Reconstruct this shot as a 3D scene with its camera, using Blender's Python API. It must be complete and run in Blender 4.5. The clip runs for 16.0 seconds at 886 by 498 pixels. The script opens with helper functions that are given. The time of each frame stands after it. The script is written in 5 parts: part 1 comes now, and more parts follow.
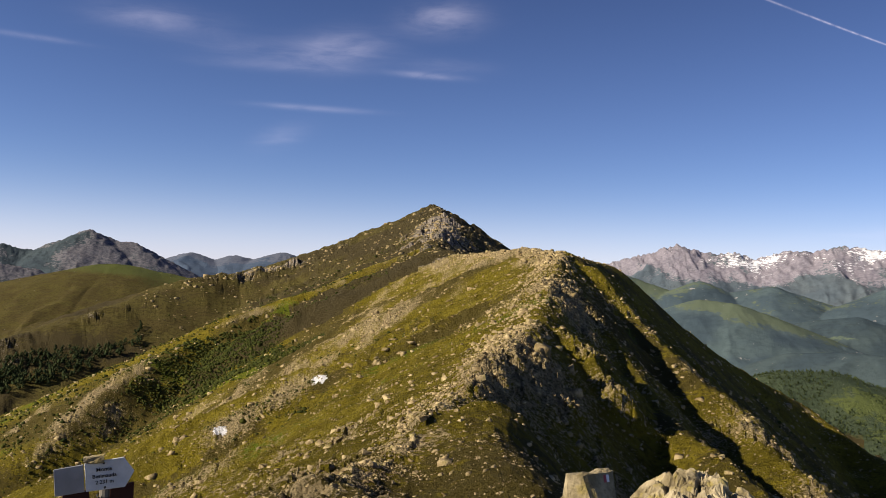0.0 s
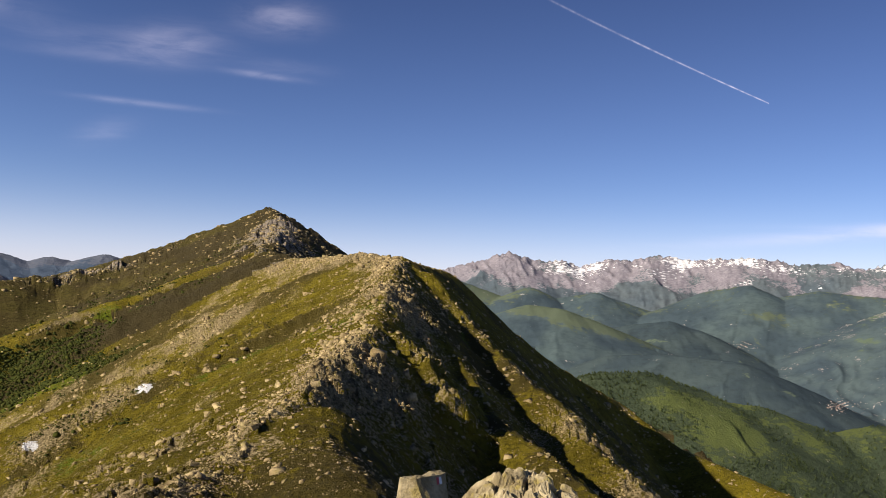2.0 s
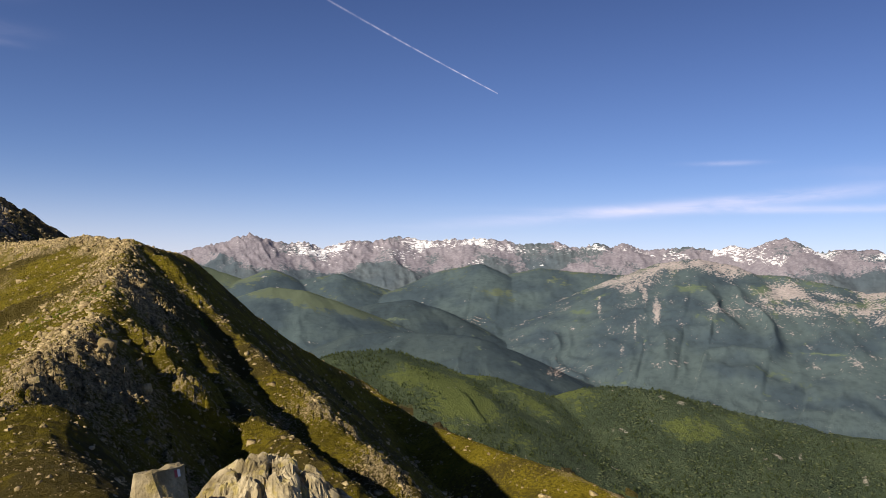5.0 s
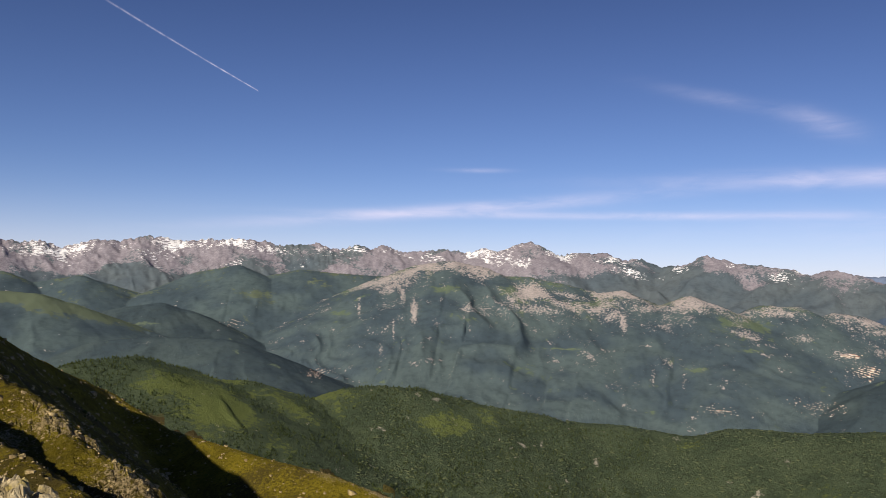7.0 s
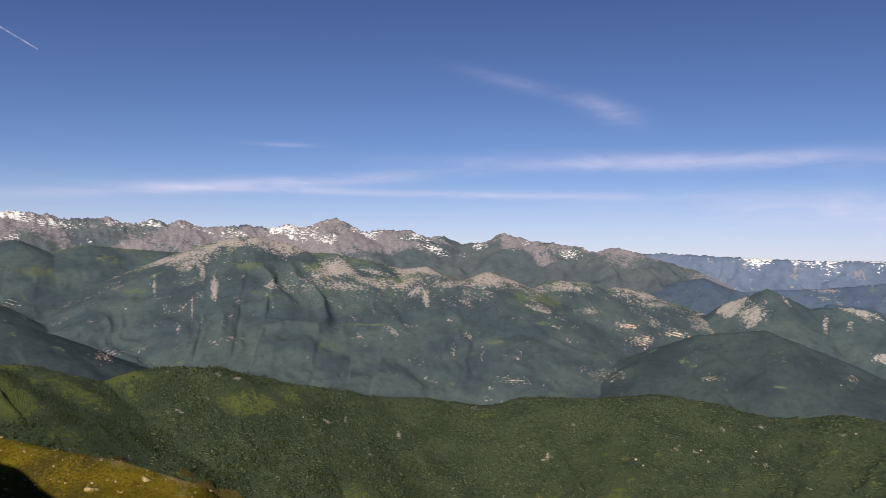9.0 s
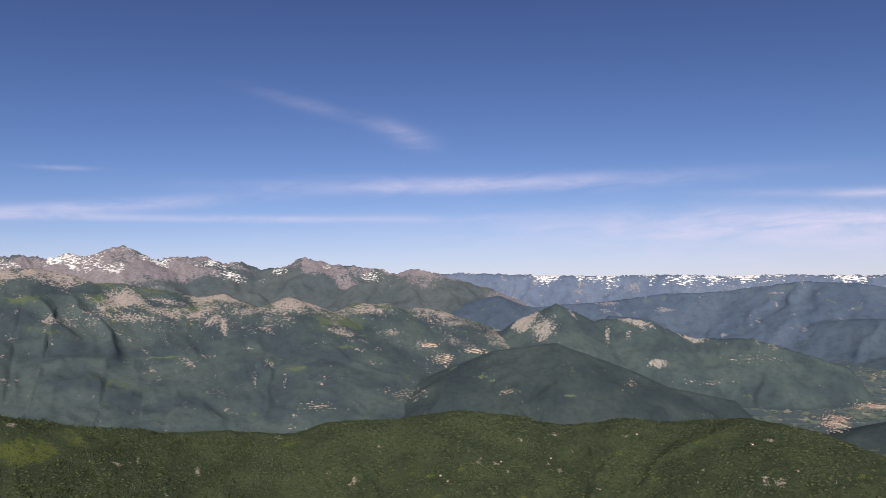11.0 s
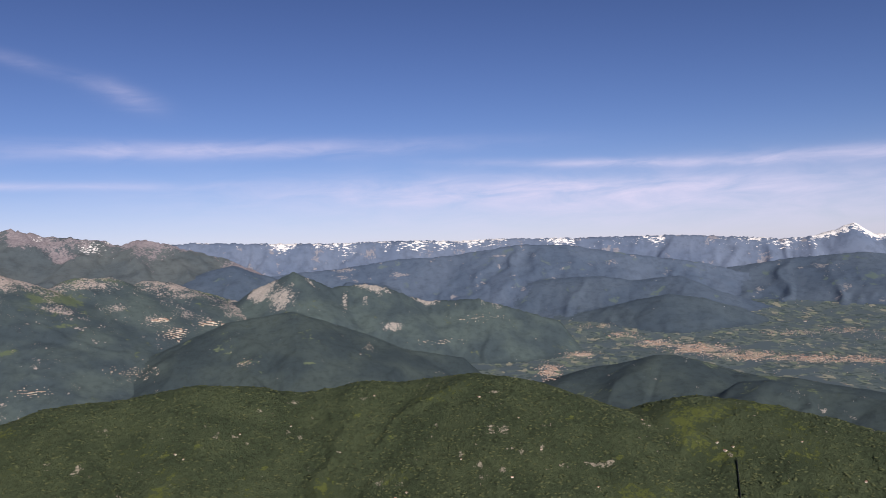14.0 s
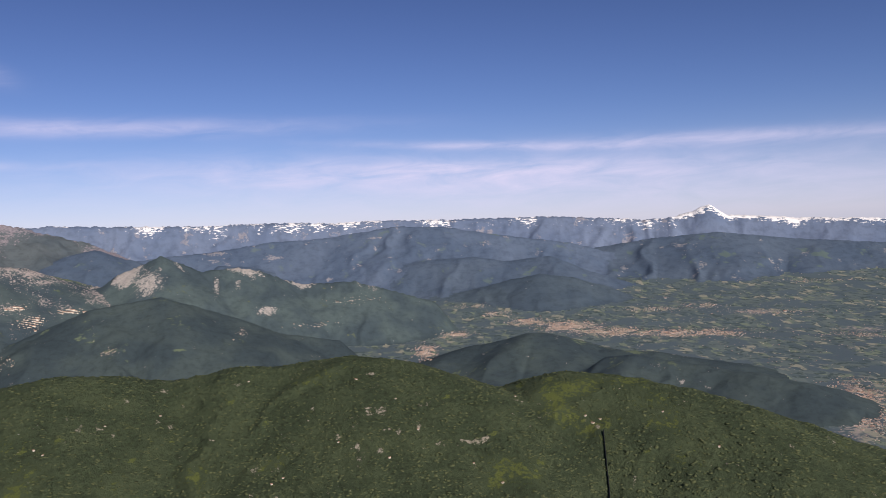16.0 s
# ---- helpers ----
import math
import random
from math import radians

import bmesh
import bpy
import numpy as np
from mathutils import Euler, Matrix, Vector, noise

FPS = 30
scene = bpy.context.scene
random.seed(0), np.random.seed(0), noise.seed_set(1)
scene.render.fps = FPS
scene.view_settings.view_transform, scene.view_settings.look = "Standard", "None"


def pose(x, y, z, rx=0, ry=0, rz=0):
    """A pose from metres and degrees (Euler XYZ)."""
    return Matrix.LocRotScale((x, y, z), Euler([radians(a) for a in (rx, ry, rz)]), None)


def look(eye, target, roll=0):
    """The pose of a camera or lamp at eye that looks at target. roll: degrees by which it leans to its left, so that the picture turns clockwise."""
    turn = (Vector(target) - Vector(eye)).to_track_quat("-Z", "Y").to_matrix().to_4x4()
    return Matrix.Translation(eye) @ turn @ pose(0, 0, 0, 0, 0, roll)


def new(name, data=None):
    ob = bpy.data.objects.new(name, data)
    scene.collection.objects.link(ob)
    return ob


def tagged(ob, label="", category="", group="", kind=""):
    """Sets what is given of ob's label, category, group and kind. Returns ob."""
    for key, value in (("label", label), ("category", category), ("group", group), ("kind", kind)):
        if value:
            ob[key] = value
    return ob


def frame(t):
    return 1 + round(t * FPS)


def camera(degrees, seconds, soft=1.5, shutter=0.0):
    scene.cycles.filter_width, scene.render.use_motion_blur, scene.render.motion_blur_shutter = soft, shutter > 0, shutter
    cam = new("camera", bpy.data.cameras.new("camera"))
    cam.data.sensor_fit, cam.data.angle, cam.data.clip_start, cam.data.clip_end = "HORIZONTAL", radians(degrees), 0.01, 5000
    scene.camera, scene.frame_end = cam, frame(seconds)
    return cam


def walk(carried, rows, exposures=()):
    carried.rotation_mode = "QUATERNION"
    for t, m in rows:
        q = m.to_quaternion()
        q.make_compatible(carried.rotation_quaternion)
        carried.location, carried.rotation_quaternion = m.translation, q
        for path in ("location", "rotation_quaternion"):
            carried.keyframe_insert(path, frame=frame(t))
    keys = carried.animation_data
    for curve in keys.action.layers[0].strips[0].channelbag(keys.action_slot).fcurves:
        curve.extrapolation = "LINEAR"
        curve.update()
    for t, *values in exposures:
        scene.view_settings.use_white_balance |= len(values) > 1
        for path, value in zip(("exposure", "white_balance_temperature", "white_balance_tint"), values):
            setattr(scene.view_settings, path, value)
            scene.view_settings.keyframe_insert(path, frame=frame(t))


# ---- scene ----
import mathutils

cam = camera(56.76, 16.0, soft=0.9)
# seconds, yaw, pitch, roll: a hand-held pan from one spot on the summit
ROWS = [
    (0, -0, 1.72, -1.94),
    (0.5, -1.63, 2.61, -1.98),
    (1, -4.64, 2.62, -2.25),
    (1.5, -7.5, 2.63, -1.93),
    (2, -11.36, 2.5, -2.33),
    (2.5, -14.71, 2.41, -2.23),
    (3, -17.8, 2.59, -2.16),
    (3.5, -20.45, 2.82, -2.05),
    (4, -23.45, 3.15, -1.76),
    (4.2, -24.68, 2.54, -1.57),
    (6.3, -38.34, 2.53, -1.15),
    (6.5, -40.45, 2.44, -1.1),
    (7, -45.79, 2.19, -1.11),
    (7.5, -49.07, 2.31, -1.23),
    (8, -52.81, 1.93, -1.32),
    (8.2, -54.41, 1.74, -1.55),
    (10.3, -68.43, 1.62, 0.19),
    (10.5, -70.42, 2.29, 0.08),
    (11, -73.15, 2.47, 0.75),
    (11.5, -77.81, 1.86, 0.79),
    (12, -80.44, 1.53, 0.68),
    (12.5, -82.15, 1.73, 0.8),
    (13, -85.58, 1.52, 0.06),
    (13.5, -89.46, 0.63, 0.66),
    (14, -91.36, -0.22, 2.06),
    (14.5, -93.19, -0.7, 3.77),
    (15, -96.37, -0.63, 3.83),
    (15.5, -98.43, -0.53, 2.47),
    (16, -100.02, -1.8, 2.3),
]
walk(cam, [(t, pose(0, 0, 0, 90 + pitch, roll, yaw)) for t, yaw, pitch, roll in ROWS],
     exposures=[(0.0, 0.4, 6500, 10), (4.0, 0.33, 6450, 10), (8.0, -0.02, 6400, 10), (11.0, -0.1, 6350, 12), (16.0, -0.12, 6200, 16)])

# ---- light ----
SUN_AZ, SUN_EL = -108.0, 30.0     # degrees to the right of the first view, and above the horizon
world = bpy.data.worlds.new("sky")
scene.world = world
world.use_nodes = True
wt = world.node_tree
bg = wt.nodes["Background"]
sky = wt.nodes.new("ShaderNodeTexSky")
sky.sky_type = "NISHITA"
sky.sun_disc = False
sky.sun_elevation = radians(SUN_EL)
sky.sun_rotation = radians(SUN_AZ)
sky.altitude = 2200
sky.air_density, sky.dust_density, sky.ozone_density = 1.0, 0.25, 3.0
bg.inputs[1].default_value = 0.078


def wmath(op, a, b=0.0):
    m = wt.nodes.new("ShaderNodeMath")
    m.operation = op
    for sock, v in zip(m.inputs, (a, b)):
        if isinstance(v, (int, float)):
            sock.default_value = v
        else:
            wt.links.new(v, sock)
    return m.outputs[0]


def wmix(fac, a, b, blend="MIX"):
    m = wt.nodes.new("ShaderNodeMix")
    m.data_type, m.blend_type = "RGBA", blend
    for sock, v in ((m.inputs[0], fac), (m.inputs[6], a), (m.inputs[7], b)):
        if isinstance(v, (int, float)):
            sock.default_value = v
        elif isinstance(v, tuple):
            sock.default_value = (*v, 1)
        else:
            wt.links.new(v, sock)
    return m.outputs[2]


# thin cirrus: bearing, elevation, half length, half height (degrees), slope, density
CIRRUS = [
    (-20.0, 15.8, 3.4, 0.75, 0.0, 0.12), (-0.6, 17.4, 2.4, 0.9, 0.05, 0.17), (-7.8, 15.0, 3.0, 1.1, 0.12, 0.15), (-13.0, 14.5, 4.0, 0.8, 0.0, 0.06),
    (-1.6, 13.6, 2.2, 0.2, -0.04, 0.14), (-0.6, 14.3, 2.8, 0.5, -0.02, 0.05), (-9.2, 11.0, 3.2, 0.18, 0.0, 0.15), (-12.0, 13.6, 4.0, 0.3, 0.02, 0.06), (-11.5, 9.0, 1.6, 0.7, 0.3, 0.07), (-27.0, 13.7, 2.6, 0.16, 0.0, 0.08),
    (70.6, 10.4, 2.0, 0.7, -0.3, 0.2), (64.5, 12.2, 4.0, 0.45, -0.25, 0.1), (48.0, 7.7, 1.8, 0.14, 0.0, 0.3),
    (46.0, 4.9, 13.0, 0.42, 0.085, 0.36), (76.0, 6.95, 14.0, 0.55, 0.005, 0.38), (58.0, 4.6, 16.0, 0.24, 0.0, 0.32),
    (104.0, 5.2, 9.0, 0.28, -0.05, 0.42), (98.0, 3.7, 17.0, 0.8, -0.02, 0.36), (120.0, 4.9, 10.0, 0.45, -0.02, 0.36), (108.0, 2.6, 30.0, 1.9, -0.02, 0.3),
]
wc = wt.nodes.new("ShaderNodeTexCoord")
sep = wt.nodes.new("ShaderNodeSeparateXYZ")
wt.links.new(wc.outputs["Generated"], sep.inputs[0])
w_az = wmath("MULTIPLY", wmath("ARCTAN2", sep.outputs[0], sep.outputs[1]), 57.2958)
w_el = wmath("MULTIPLY", wmath("ARCSINE", sep.outputs[2]), 57.2958)
cloud = 0.0
for a0, e0, half, thick, slope, dense in CIRRUS:
    da_ = wmath("SUBTRACT", w_az, a0)
    u_ = wmath("DIVIDE", da_, half)
    v_ = wmath("DIVIDE", wmath("SUBTRACT", wmath("SUBTRACT", w_el, e0), wmath("MULTIPLY", da_, slope)), thick)
    q_ = wmath("ADD", wmath("MULTIPLY", u_, u_), wmath("MULTIPLY", v_, v_))
    cloud = wmath("ADD", cloud, wmath("MULTIPLY", wmath("POWER", 2.71828, wmath("MULTIPLY", q_, -1.0)), dense))
comb = wt.nodes.new("ShaderNodeCombineXYZ")
wt.links.new(wmath("MULTIPLY", w_az, 0.16), comb.inputs[0])
wt.links.new(wmath("MULTIPLY", wmath("SUBTRACT", w_el, wmath("MULTIPLY", w_az, 0.03)), 0.75), comb.inputs[1])
wn = wt.nodes.new("ShaderNodeTexNoise")
wn.inputs["Scale"].default_value, wn.inputs["Detail"].default_value, wn.inputs["Roughness"].default_value = 1.3, 6.0, 0.6
wn.inputs["Distortion"].default_value = 0.5
wt.links.new(comb.outputs[0], wn.inputs["Vector"])
streak = wmath("MAXIMUM", wmath("MULTIPLY", wmath("SUBTRACT", wn.outputs["Fac"], 0.2), 1.85), 0.22)
# the vapour trail
t_da = wmath("SUBTRACT", w_az, 25.0)
t_v = wmath("SUBTRACT", wmath("SUBTRACT", w_el, 16.3), wmath("ADD", wmath("MULTIPLY", t_da, -0.475), wmath("MULTIPLY", wmath("MULTIPLY", t_da, t_da), -0.0012)))
t_w = wmath("ADD", 0.04, wmath("MULTIPLY", wmath("SUBTRACT", 33.0, w_az), 0.0022))
t_q = wmath("DIVIDE", t_v, t_w)
t_in = wmath("MULTIPLY", wmath("LESS_THAN", w_az, 32.75), wmath("GREATER_THAN", w_az, 8.0))
t_n = wt.nodes.new("ShaderNodeTexNoise")
t_n.inputs["Scale"].default_value, t_n.inputs["Detail"].default_value = 90.0, 3.0
wt.links.new(wc.outputs["Generated"], t_n.inputs["Vector"])
trail = wmath("MULTIPLY", wmath("MULTIPLY", wmath("POWER", 2.71828, wmath("MULTIPLY", wmath("MULTIPLY", t_q, t_q), -1.0)), t_in), wmath("MULTIPLY", wmath("MULTIPLY", t_n.outputs["Fac"], t_n.outputs["Fac"]), wmath("MAXIMUM", wmath("MULTIPLY", wmath("SUBTRACT", w_az, 15.0), 0.08), 0.2)))
veil = wmath("MULTIPLY", wmath("POWER", 2.71828, wmath("MULTIPLY", wmath("POWER", wmath("DIVIDE", w_el, 3.6), 2.0), -1.0)), 0.32)
cloud = wmath("MINIMUM", wmath("ADD", wmath("MULTIPLY", wmath("MULTIPLY", cloud, 1.5), streak), wmath("ADD", veil, trail)), 0.9)
height_ = wmath("MINIMUM", wmath("MAXIMUM", wmath("DIVIDE", w_el, 20.0), 0.0), 1.0)
tone = wmix(height_, (0.86, 0.88, 1.12), (0.56, 0.57, 0.78))
blue = wmix(1.0, sky.outputs[0], tone, "MULTIPLY")
wt.links.new(wmix(cloud, blue, (11.2, 10.2, 12.2)), bg.inputs[0])

sun_data = bpy.data.lights.new("sun", "SUN")
sun_data.energy = 6.0
sun_data.angle = radians(0.5)
sun_data.color = (1.0, 0.89, 0.72)
sun = new("sun", sun_data)
sa, se = radians(SUN_AZ), radians(SUN_EL)
sun.matrix_world = look((0, 0, 0), (-math.sin(sa) * math.cos(se), -math.cos(sa) * math.cos(se), -math.sin(se)))

# ---- materials ----
def material(name, rough=0.9):
    m = bpy.data.materials.new(name)
    m.use_nodes = True
    p = m.node_tree.nodes["Principled BSDF"]
    p.inputs["Roughness"].default_value = rough
    p.inputs["Specular IOR Level"].default_value = 0.05
    return m, m.node_tree, p


def node(tree, kind, **inputs):
    n = tree.nodes.new(kind)
    for k, v in inputs.items():
        n.inputs[k.replace("_", " ")].default_value = v
    return n


def tex_noise(tree, scale, detail=5.0, rough=0.55, stretch=None):
    pos = tree.nodes.new("ShaderNodeNewGeometry").outputs["Position"]
    if stretch:
        mp = tree.nodes.new("ShaderNodeMapping")
        mp.inputs["Scale"].default_value = stretch
        tree.links.new(pos, mp.inputs["Vector"])
        pos = mp.outputs[0]
    n = node(tree, "ShaderNodeTexNoise", Scale=scale, Detail=detail, Roughness=rough)
    tree.links.new(pos, n.inputs["Vector"])
    return n.outputs["Fac"]


def ramp(tree, fac, lo, hi):
    r = tree.nodes.new("ShaderNodeMapRange")
    r.interpolation_type = "SMOOTHSTEP"
    r.inputs["From Min"].default_value, r.inputs["From Max"].default_value = lo, hi
    tree.links.new(fac, r.inputs["Value"])
    return r.outputs[0]


def mix(tree, fac, a, b):
    m = tree.nodes.new("ShaderNodeMix")
    m.data_type = "RGBA"
    for sock, v in ((m.inputs[0], fac), (m.inputs[6], a), (m.inputs[7], b)):
        if isinstance(v, (int, float)):
            sock.default_value = v
        elif isinstance(v, tuple):
            sock.default_value = (*v, 1)
        else:
            tree.links.new(v, sock)
    return m.outputs[2]


def maths(tree, op, a, b):
    m = tree.nodes.new("ShaderNodeMath")
    m.operation = op
    for sock, v in zip(m.inputs, (a, b)):
        if isinstance(v, (int, float)):
            sock.default_value = v
        else:
            tree.links.new(v, sock)
    return m.outputs[0]


def attr(tree, name):
    a = tree.nodes.new("ShaderNodeAttribute")
    a.attribute_name = name
    return a.outputs["Fac"]


def bump(tree, p, height, strength, distance):
    b = node(tree, "ShaderNodeBump", Strength=strength, Distance=distance)
    tree.links.new(height, b.inputs["Height"])
    tree.links.new(b.outputs[0], p.inputs["Normal"])


def land(name, low, high, rock_a, rock_b, meadow, heath, grain, relief, mottle=0.55, crumble=1.3):
    """Mountain ground: two vegetation tones, meadow and heath patches, rock where the rock field is high, old snow."""
    m, t, p = material(name)
    big, fine = tex_noise(t, grain * 0.12, 4), tex_noise(t, grain, 6, 0.65)
    c = mix(t, ramp(t, big, 0.38, 0.62), low, high)
    c = mix(t, maths(t, "MULTIPLY", ramp(t, fine, 0.42, 0.7), mottle), c, tuple(v * 0.35 for v in low))
    edge = maths(t, "MULTIPLY", maths(t, "SUBTRACT", fine, 0.5), 1.1)
    c = mix(t, ramp(t, maths(t, "ADD", attr(t, "heath"), edge), 0.4, 0.65), c, heath)
    c = mix(t, ramp(t, maths(t, "ADD", attr(t, "meadow"), edge), 0.4, 0.6), c, meadow)
    grit = tex_noise(t, grain * 2.6, 6, 0.75)
    stone = mix(t, ramp(t, grit, 0.35, 0.65), rock_a, rock_b)
    broken = maths(t, "MULTIPLY", maths(t, "SUBTRACT", grit, 0.5), crumble)
    c = mix(t, ramp(t, maths(t, "ADD", attr(t, "rock"), maths(t, "ADD", maths(t, "MULTIPLY", edge, 0.6), broken)), 0.42, 0.58), c, stone)
    streaks = tex_noise(t, grain * 1.6, 4, 0.6, (1, 1, 3.5))
    c = mix(t, ramp(t, maths(t, "ADD", attr(t, "snow"), maths(t, "MULTIPLY", maths(t, "SUBTRACT", streaks, 0.5), 2.0)), 0.47, 0.55), c, (0.8, 0.79, 0.8))
    t.links.new(c, p.inputs["Base Color"])
    bump(t, p, grit, 1.0, relief)
    return m


ALPINE = land("alpine_grass_and_rock", (0.126, 0.1, 0.01), (0.19, 0.15, 0.014), (0.1, 0.075, 0.034), (0.45, 0.35, 0.19), (0.1, 0.125, 0.009), (0.08, 0.062, 0.015), 0.9, 1.0, 0.75, 2.0)
HEATH_M = land("heath_and_grass", (0.08, 0.062, 0.02), (0.095, 0.079, 0.022), (0.18, 0.15, 0.12), (0.34, 0.29, 0.23), (0.085, 0.095, 0.026), (0.06, 0.047, 0.02), 0.3, 2.2, 0.75)
# Forest green, lifted and greyed a little to paint in thin haze.
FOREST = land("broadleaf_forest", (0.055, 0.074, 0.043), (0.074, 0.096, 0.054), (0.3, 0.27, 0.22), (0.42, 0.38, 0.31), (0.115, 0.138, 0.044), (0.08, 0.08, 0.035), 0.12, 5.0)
# Middle distance: forest and pasture tones shifted to blue to paint in haze.
VALLEY_HAZE = land("hazed_valley_forest", (0.052, 0.074, 0.088), (0.077, 0.106, 0.11), (0.24, 0.23, 0.22), (0.38, 0.35, 0.33), (0.1, 0.122, 0.08), (0.063, 0.0714, 0.0714), 0.05, 1.5, 0.3)
DARK_FOREST_HAZE = land("dark_hazed_forest", (0.042, 0.06, 0.07), (0.06, 0.082, 0.085), (0.24, 0.23, 0.22), (0.38, 0.35, 0.33), (0.11, 0.14, 0.095), (0.06, 0.07, 0.07), 0.06, 1.5, 0.3)
CRAG_HAZE = land("hazed_limestone_and_pasture", (0.052, 0.074, 0.09), (0.078, 0.106, 0.11), (0.26, 0.23, 0.22), (0.4, 0.35, 0.33), (0.098, 0.128, 0.084), (0.0588, 0.0714, 0.0714), 0.05, 2.2, 0.3, 2.6)
# Far land: the blue of distance haze is painted into these base colours.
HIGH_HAZE = land("hazed_granite_range", (0.0912, 0.116, 0.1364), (0.1102, 0.132, 0.1452), (0.19, 0.175, 0.205), (0.3, 0.27, 0.295), (0.12, 0.145, 0.12), (0.13, 0.13, 0.14), 0.035, 6, 0.3)
FAR_HAZE = land("hazed_far_range", (0.118, 0.158, 0.248), (0.142, 0.182, 0.272), (0.19, 0.195, 0.24), (0.25, 0.25, 0.29), (0.12, 0.15, 0.165), (0.11, 0.135, 0.17), 0.025, 4, 0.3)
HAZE_BLUE = land("haze_blue_hills", (0.07, 0.1, 0.15), (0.088, 0.12, 0.17), (0.17, 0.175, 0.2), (0.25, 0.25, 0.27), (0.1, 0.14, 0.14), (0.09, 0.11, 0.13), 0.03, 3, 0.3)
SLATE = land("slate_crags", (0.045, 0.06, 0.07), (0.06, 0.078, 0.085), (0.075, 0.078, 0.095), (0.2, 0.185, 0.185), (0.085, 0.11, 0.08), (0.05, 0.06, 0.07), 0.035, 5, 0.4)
RIDGE_HAZE = land("haze_blue_ridge", (0.06, 0.085, 0.128), (0.078, 0.105, 0.15), (0.085, 0.1, 0.14), (0.13, 0.14, 0.17), (0.085, 0.11, 0.13), (0.06, 0.08, 0.11), 0.03, 4, 0.3)
# Same wooded hills, painted paler or darker blue for more or less haze.
PALE_HAZE = land("pale_haze_hills", (0.082, 0.116, 0.18), (0.102, 0.138, 0.205), (0.2, 0.2, 0.23), (0.27, 0.265, 0.29), (0.11, 0.15, 0.17), (0.1, 0.125, 0.16), 0.03, 3, 0.3)
DARK_HAZE = land("dark_haze_hills", (0.06, 0.086, 0.118), (0.074, 0.102, 0.13), (0.17, 0.175, 0.2), (0.25, 0.25, 0.27), (0.085, 0.12, 0.115), (0.07, 0.09, 0.1), 0.03, 3, 0.3)


def fields_material():
    m, t, p = material("hazed_plain_fields")
    pos = t.nodes.new("ShaderNodeNewGeometry").outputs["Position"]
    mp = t.nodes.new("ShaderNodeMapping")
    mp.inputs["Rotation"].default_value = (0, 0, radians(34))
    mp.inputs["Scale"].default_value = (0.022, 0.05, 0.0)
    t.links.new(pos, mp.inputs["Vector"])
    v = t.nodes.new("ShaderNodeTexVoronoi")
    v.distance = "CHEBYCHEV"
    v.inputs["Scale"].default_value, v.inputs["Randomness"].default_value = 1.0, 0.75
    t.links.new(mp.outputs[0], v.inputs["Vector"])
    s = t.nodes.new("ShaderNodeSeparateColor")
    t.links.new(v.outputs["Color"], s.inputs[0])
    # The blue-grey in these field tones is painted haze.
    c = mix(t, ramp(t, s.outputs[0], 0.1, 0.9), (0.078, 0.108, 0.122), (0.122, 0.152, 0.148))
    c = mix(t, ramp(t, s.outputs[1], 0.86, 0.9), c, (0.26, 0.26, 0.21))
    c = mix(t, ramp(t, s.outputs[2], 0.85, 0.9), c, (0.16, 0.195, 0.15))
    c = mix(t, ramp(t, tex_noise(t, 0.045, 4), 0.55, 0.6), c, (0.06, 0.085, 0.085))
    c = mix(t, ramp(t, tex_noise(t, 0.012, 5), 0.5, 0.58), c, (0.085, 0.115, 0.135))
    c = mix(t, ramp(t, maths(t, "ADD", attr(t, "rock"), maths(t, "SUBTRACT", tex_noise(t, 0.08, 5), 0.5)), 0.45, 0.65), c, (0.3, 0.27, 0.25))
    t.links.new(c, p.inputs["Base Color"])
    bump(t, p, tex_noise(t, 0.1, 4), 0.6, 3.0)
    return m


PLAIN = fields_material()


def stone_material(name, dark, light, lichen, scale):
    m, t, p = material(name, 0.85)
    n1, n2 = tex_noise(t, scale, 6, 0.65), tex_noise(t, scale * 5, 5, 0.7)
    c = mix(t, ramp(t, n1, 0.35, 0.65), dark, light)
    c = mix(t, maths(t, "MULTIPLY", ramp(t, tex_noise(t, scale * 1.7, 4, 0.6), 0.52, 0.66), 0.7), c, lichen)
    info = t.nodes.new("ShaderNodeNewGeometry").outputs["Random Per Island"]
    c = mix(t, maths(t, "MULTIPLY", info, 0.45), c, dark)
    c = mix(t, maths(t, "MULTIPLY", ramp(t, n2, 0.5, 0.75), 0.5), c, tuple(0.4 * v for v in dark))
    t.links.new(c, p.inputs["Base Color"])
    bump(t, p, n2, 0.8, 0.12 / scale)
    return m


STONE = stone_material("ridge_stone", (0.17, 0.122, 0.06), (0.5, 0.39, 0.21), (0.22, 0.19, 0.055), 0.9)
SUMMIT_STONE = stone_material("lichened_summit_stone", (0.19, 0.15, 0.08), (0.48, 0.4, 0.25), (0.33, 0.26, 0.06), 3.0)


def leaf_material(name, a, b):
    m, t, p = material(name)
    info = t.nodes.new("ShaderNodeNewGeometry").outputs["Random Per Island"]
    c = mix(t, info, a, b)
    c = mix(t, maths(t, "MULTIPLY", ramp(t, tex_noise(t, 0.6, 4), 0.4, 0.7), 0.5), c, tuple(0.5 * v for v in a))
    t.links.new(c, p.inputs["Base Color"])
    return m


# LEAF carries the same painted haze lift as the forest ground.
LEAF = leaf_material("broadleaf_crown", (0.07, 0.086, 0.045), (0.094, 0.108, 0.055))
TREE_LEAF = leaf_material("sunlit_crown", (0.03, 0.044, 0.015), (0.058, 0.072, 0.024))
CONIFER = leaf_material("dark_conifer", (0.022, 0.034, 0.014), (0.05, 0.062, 0.022))
SHRUB = leaf_material("alpine_shrub", (0.03, 0.04, 0.009), (0.07, 0.072, 0.014))


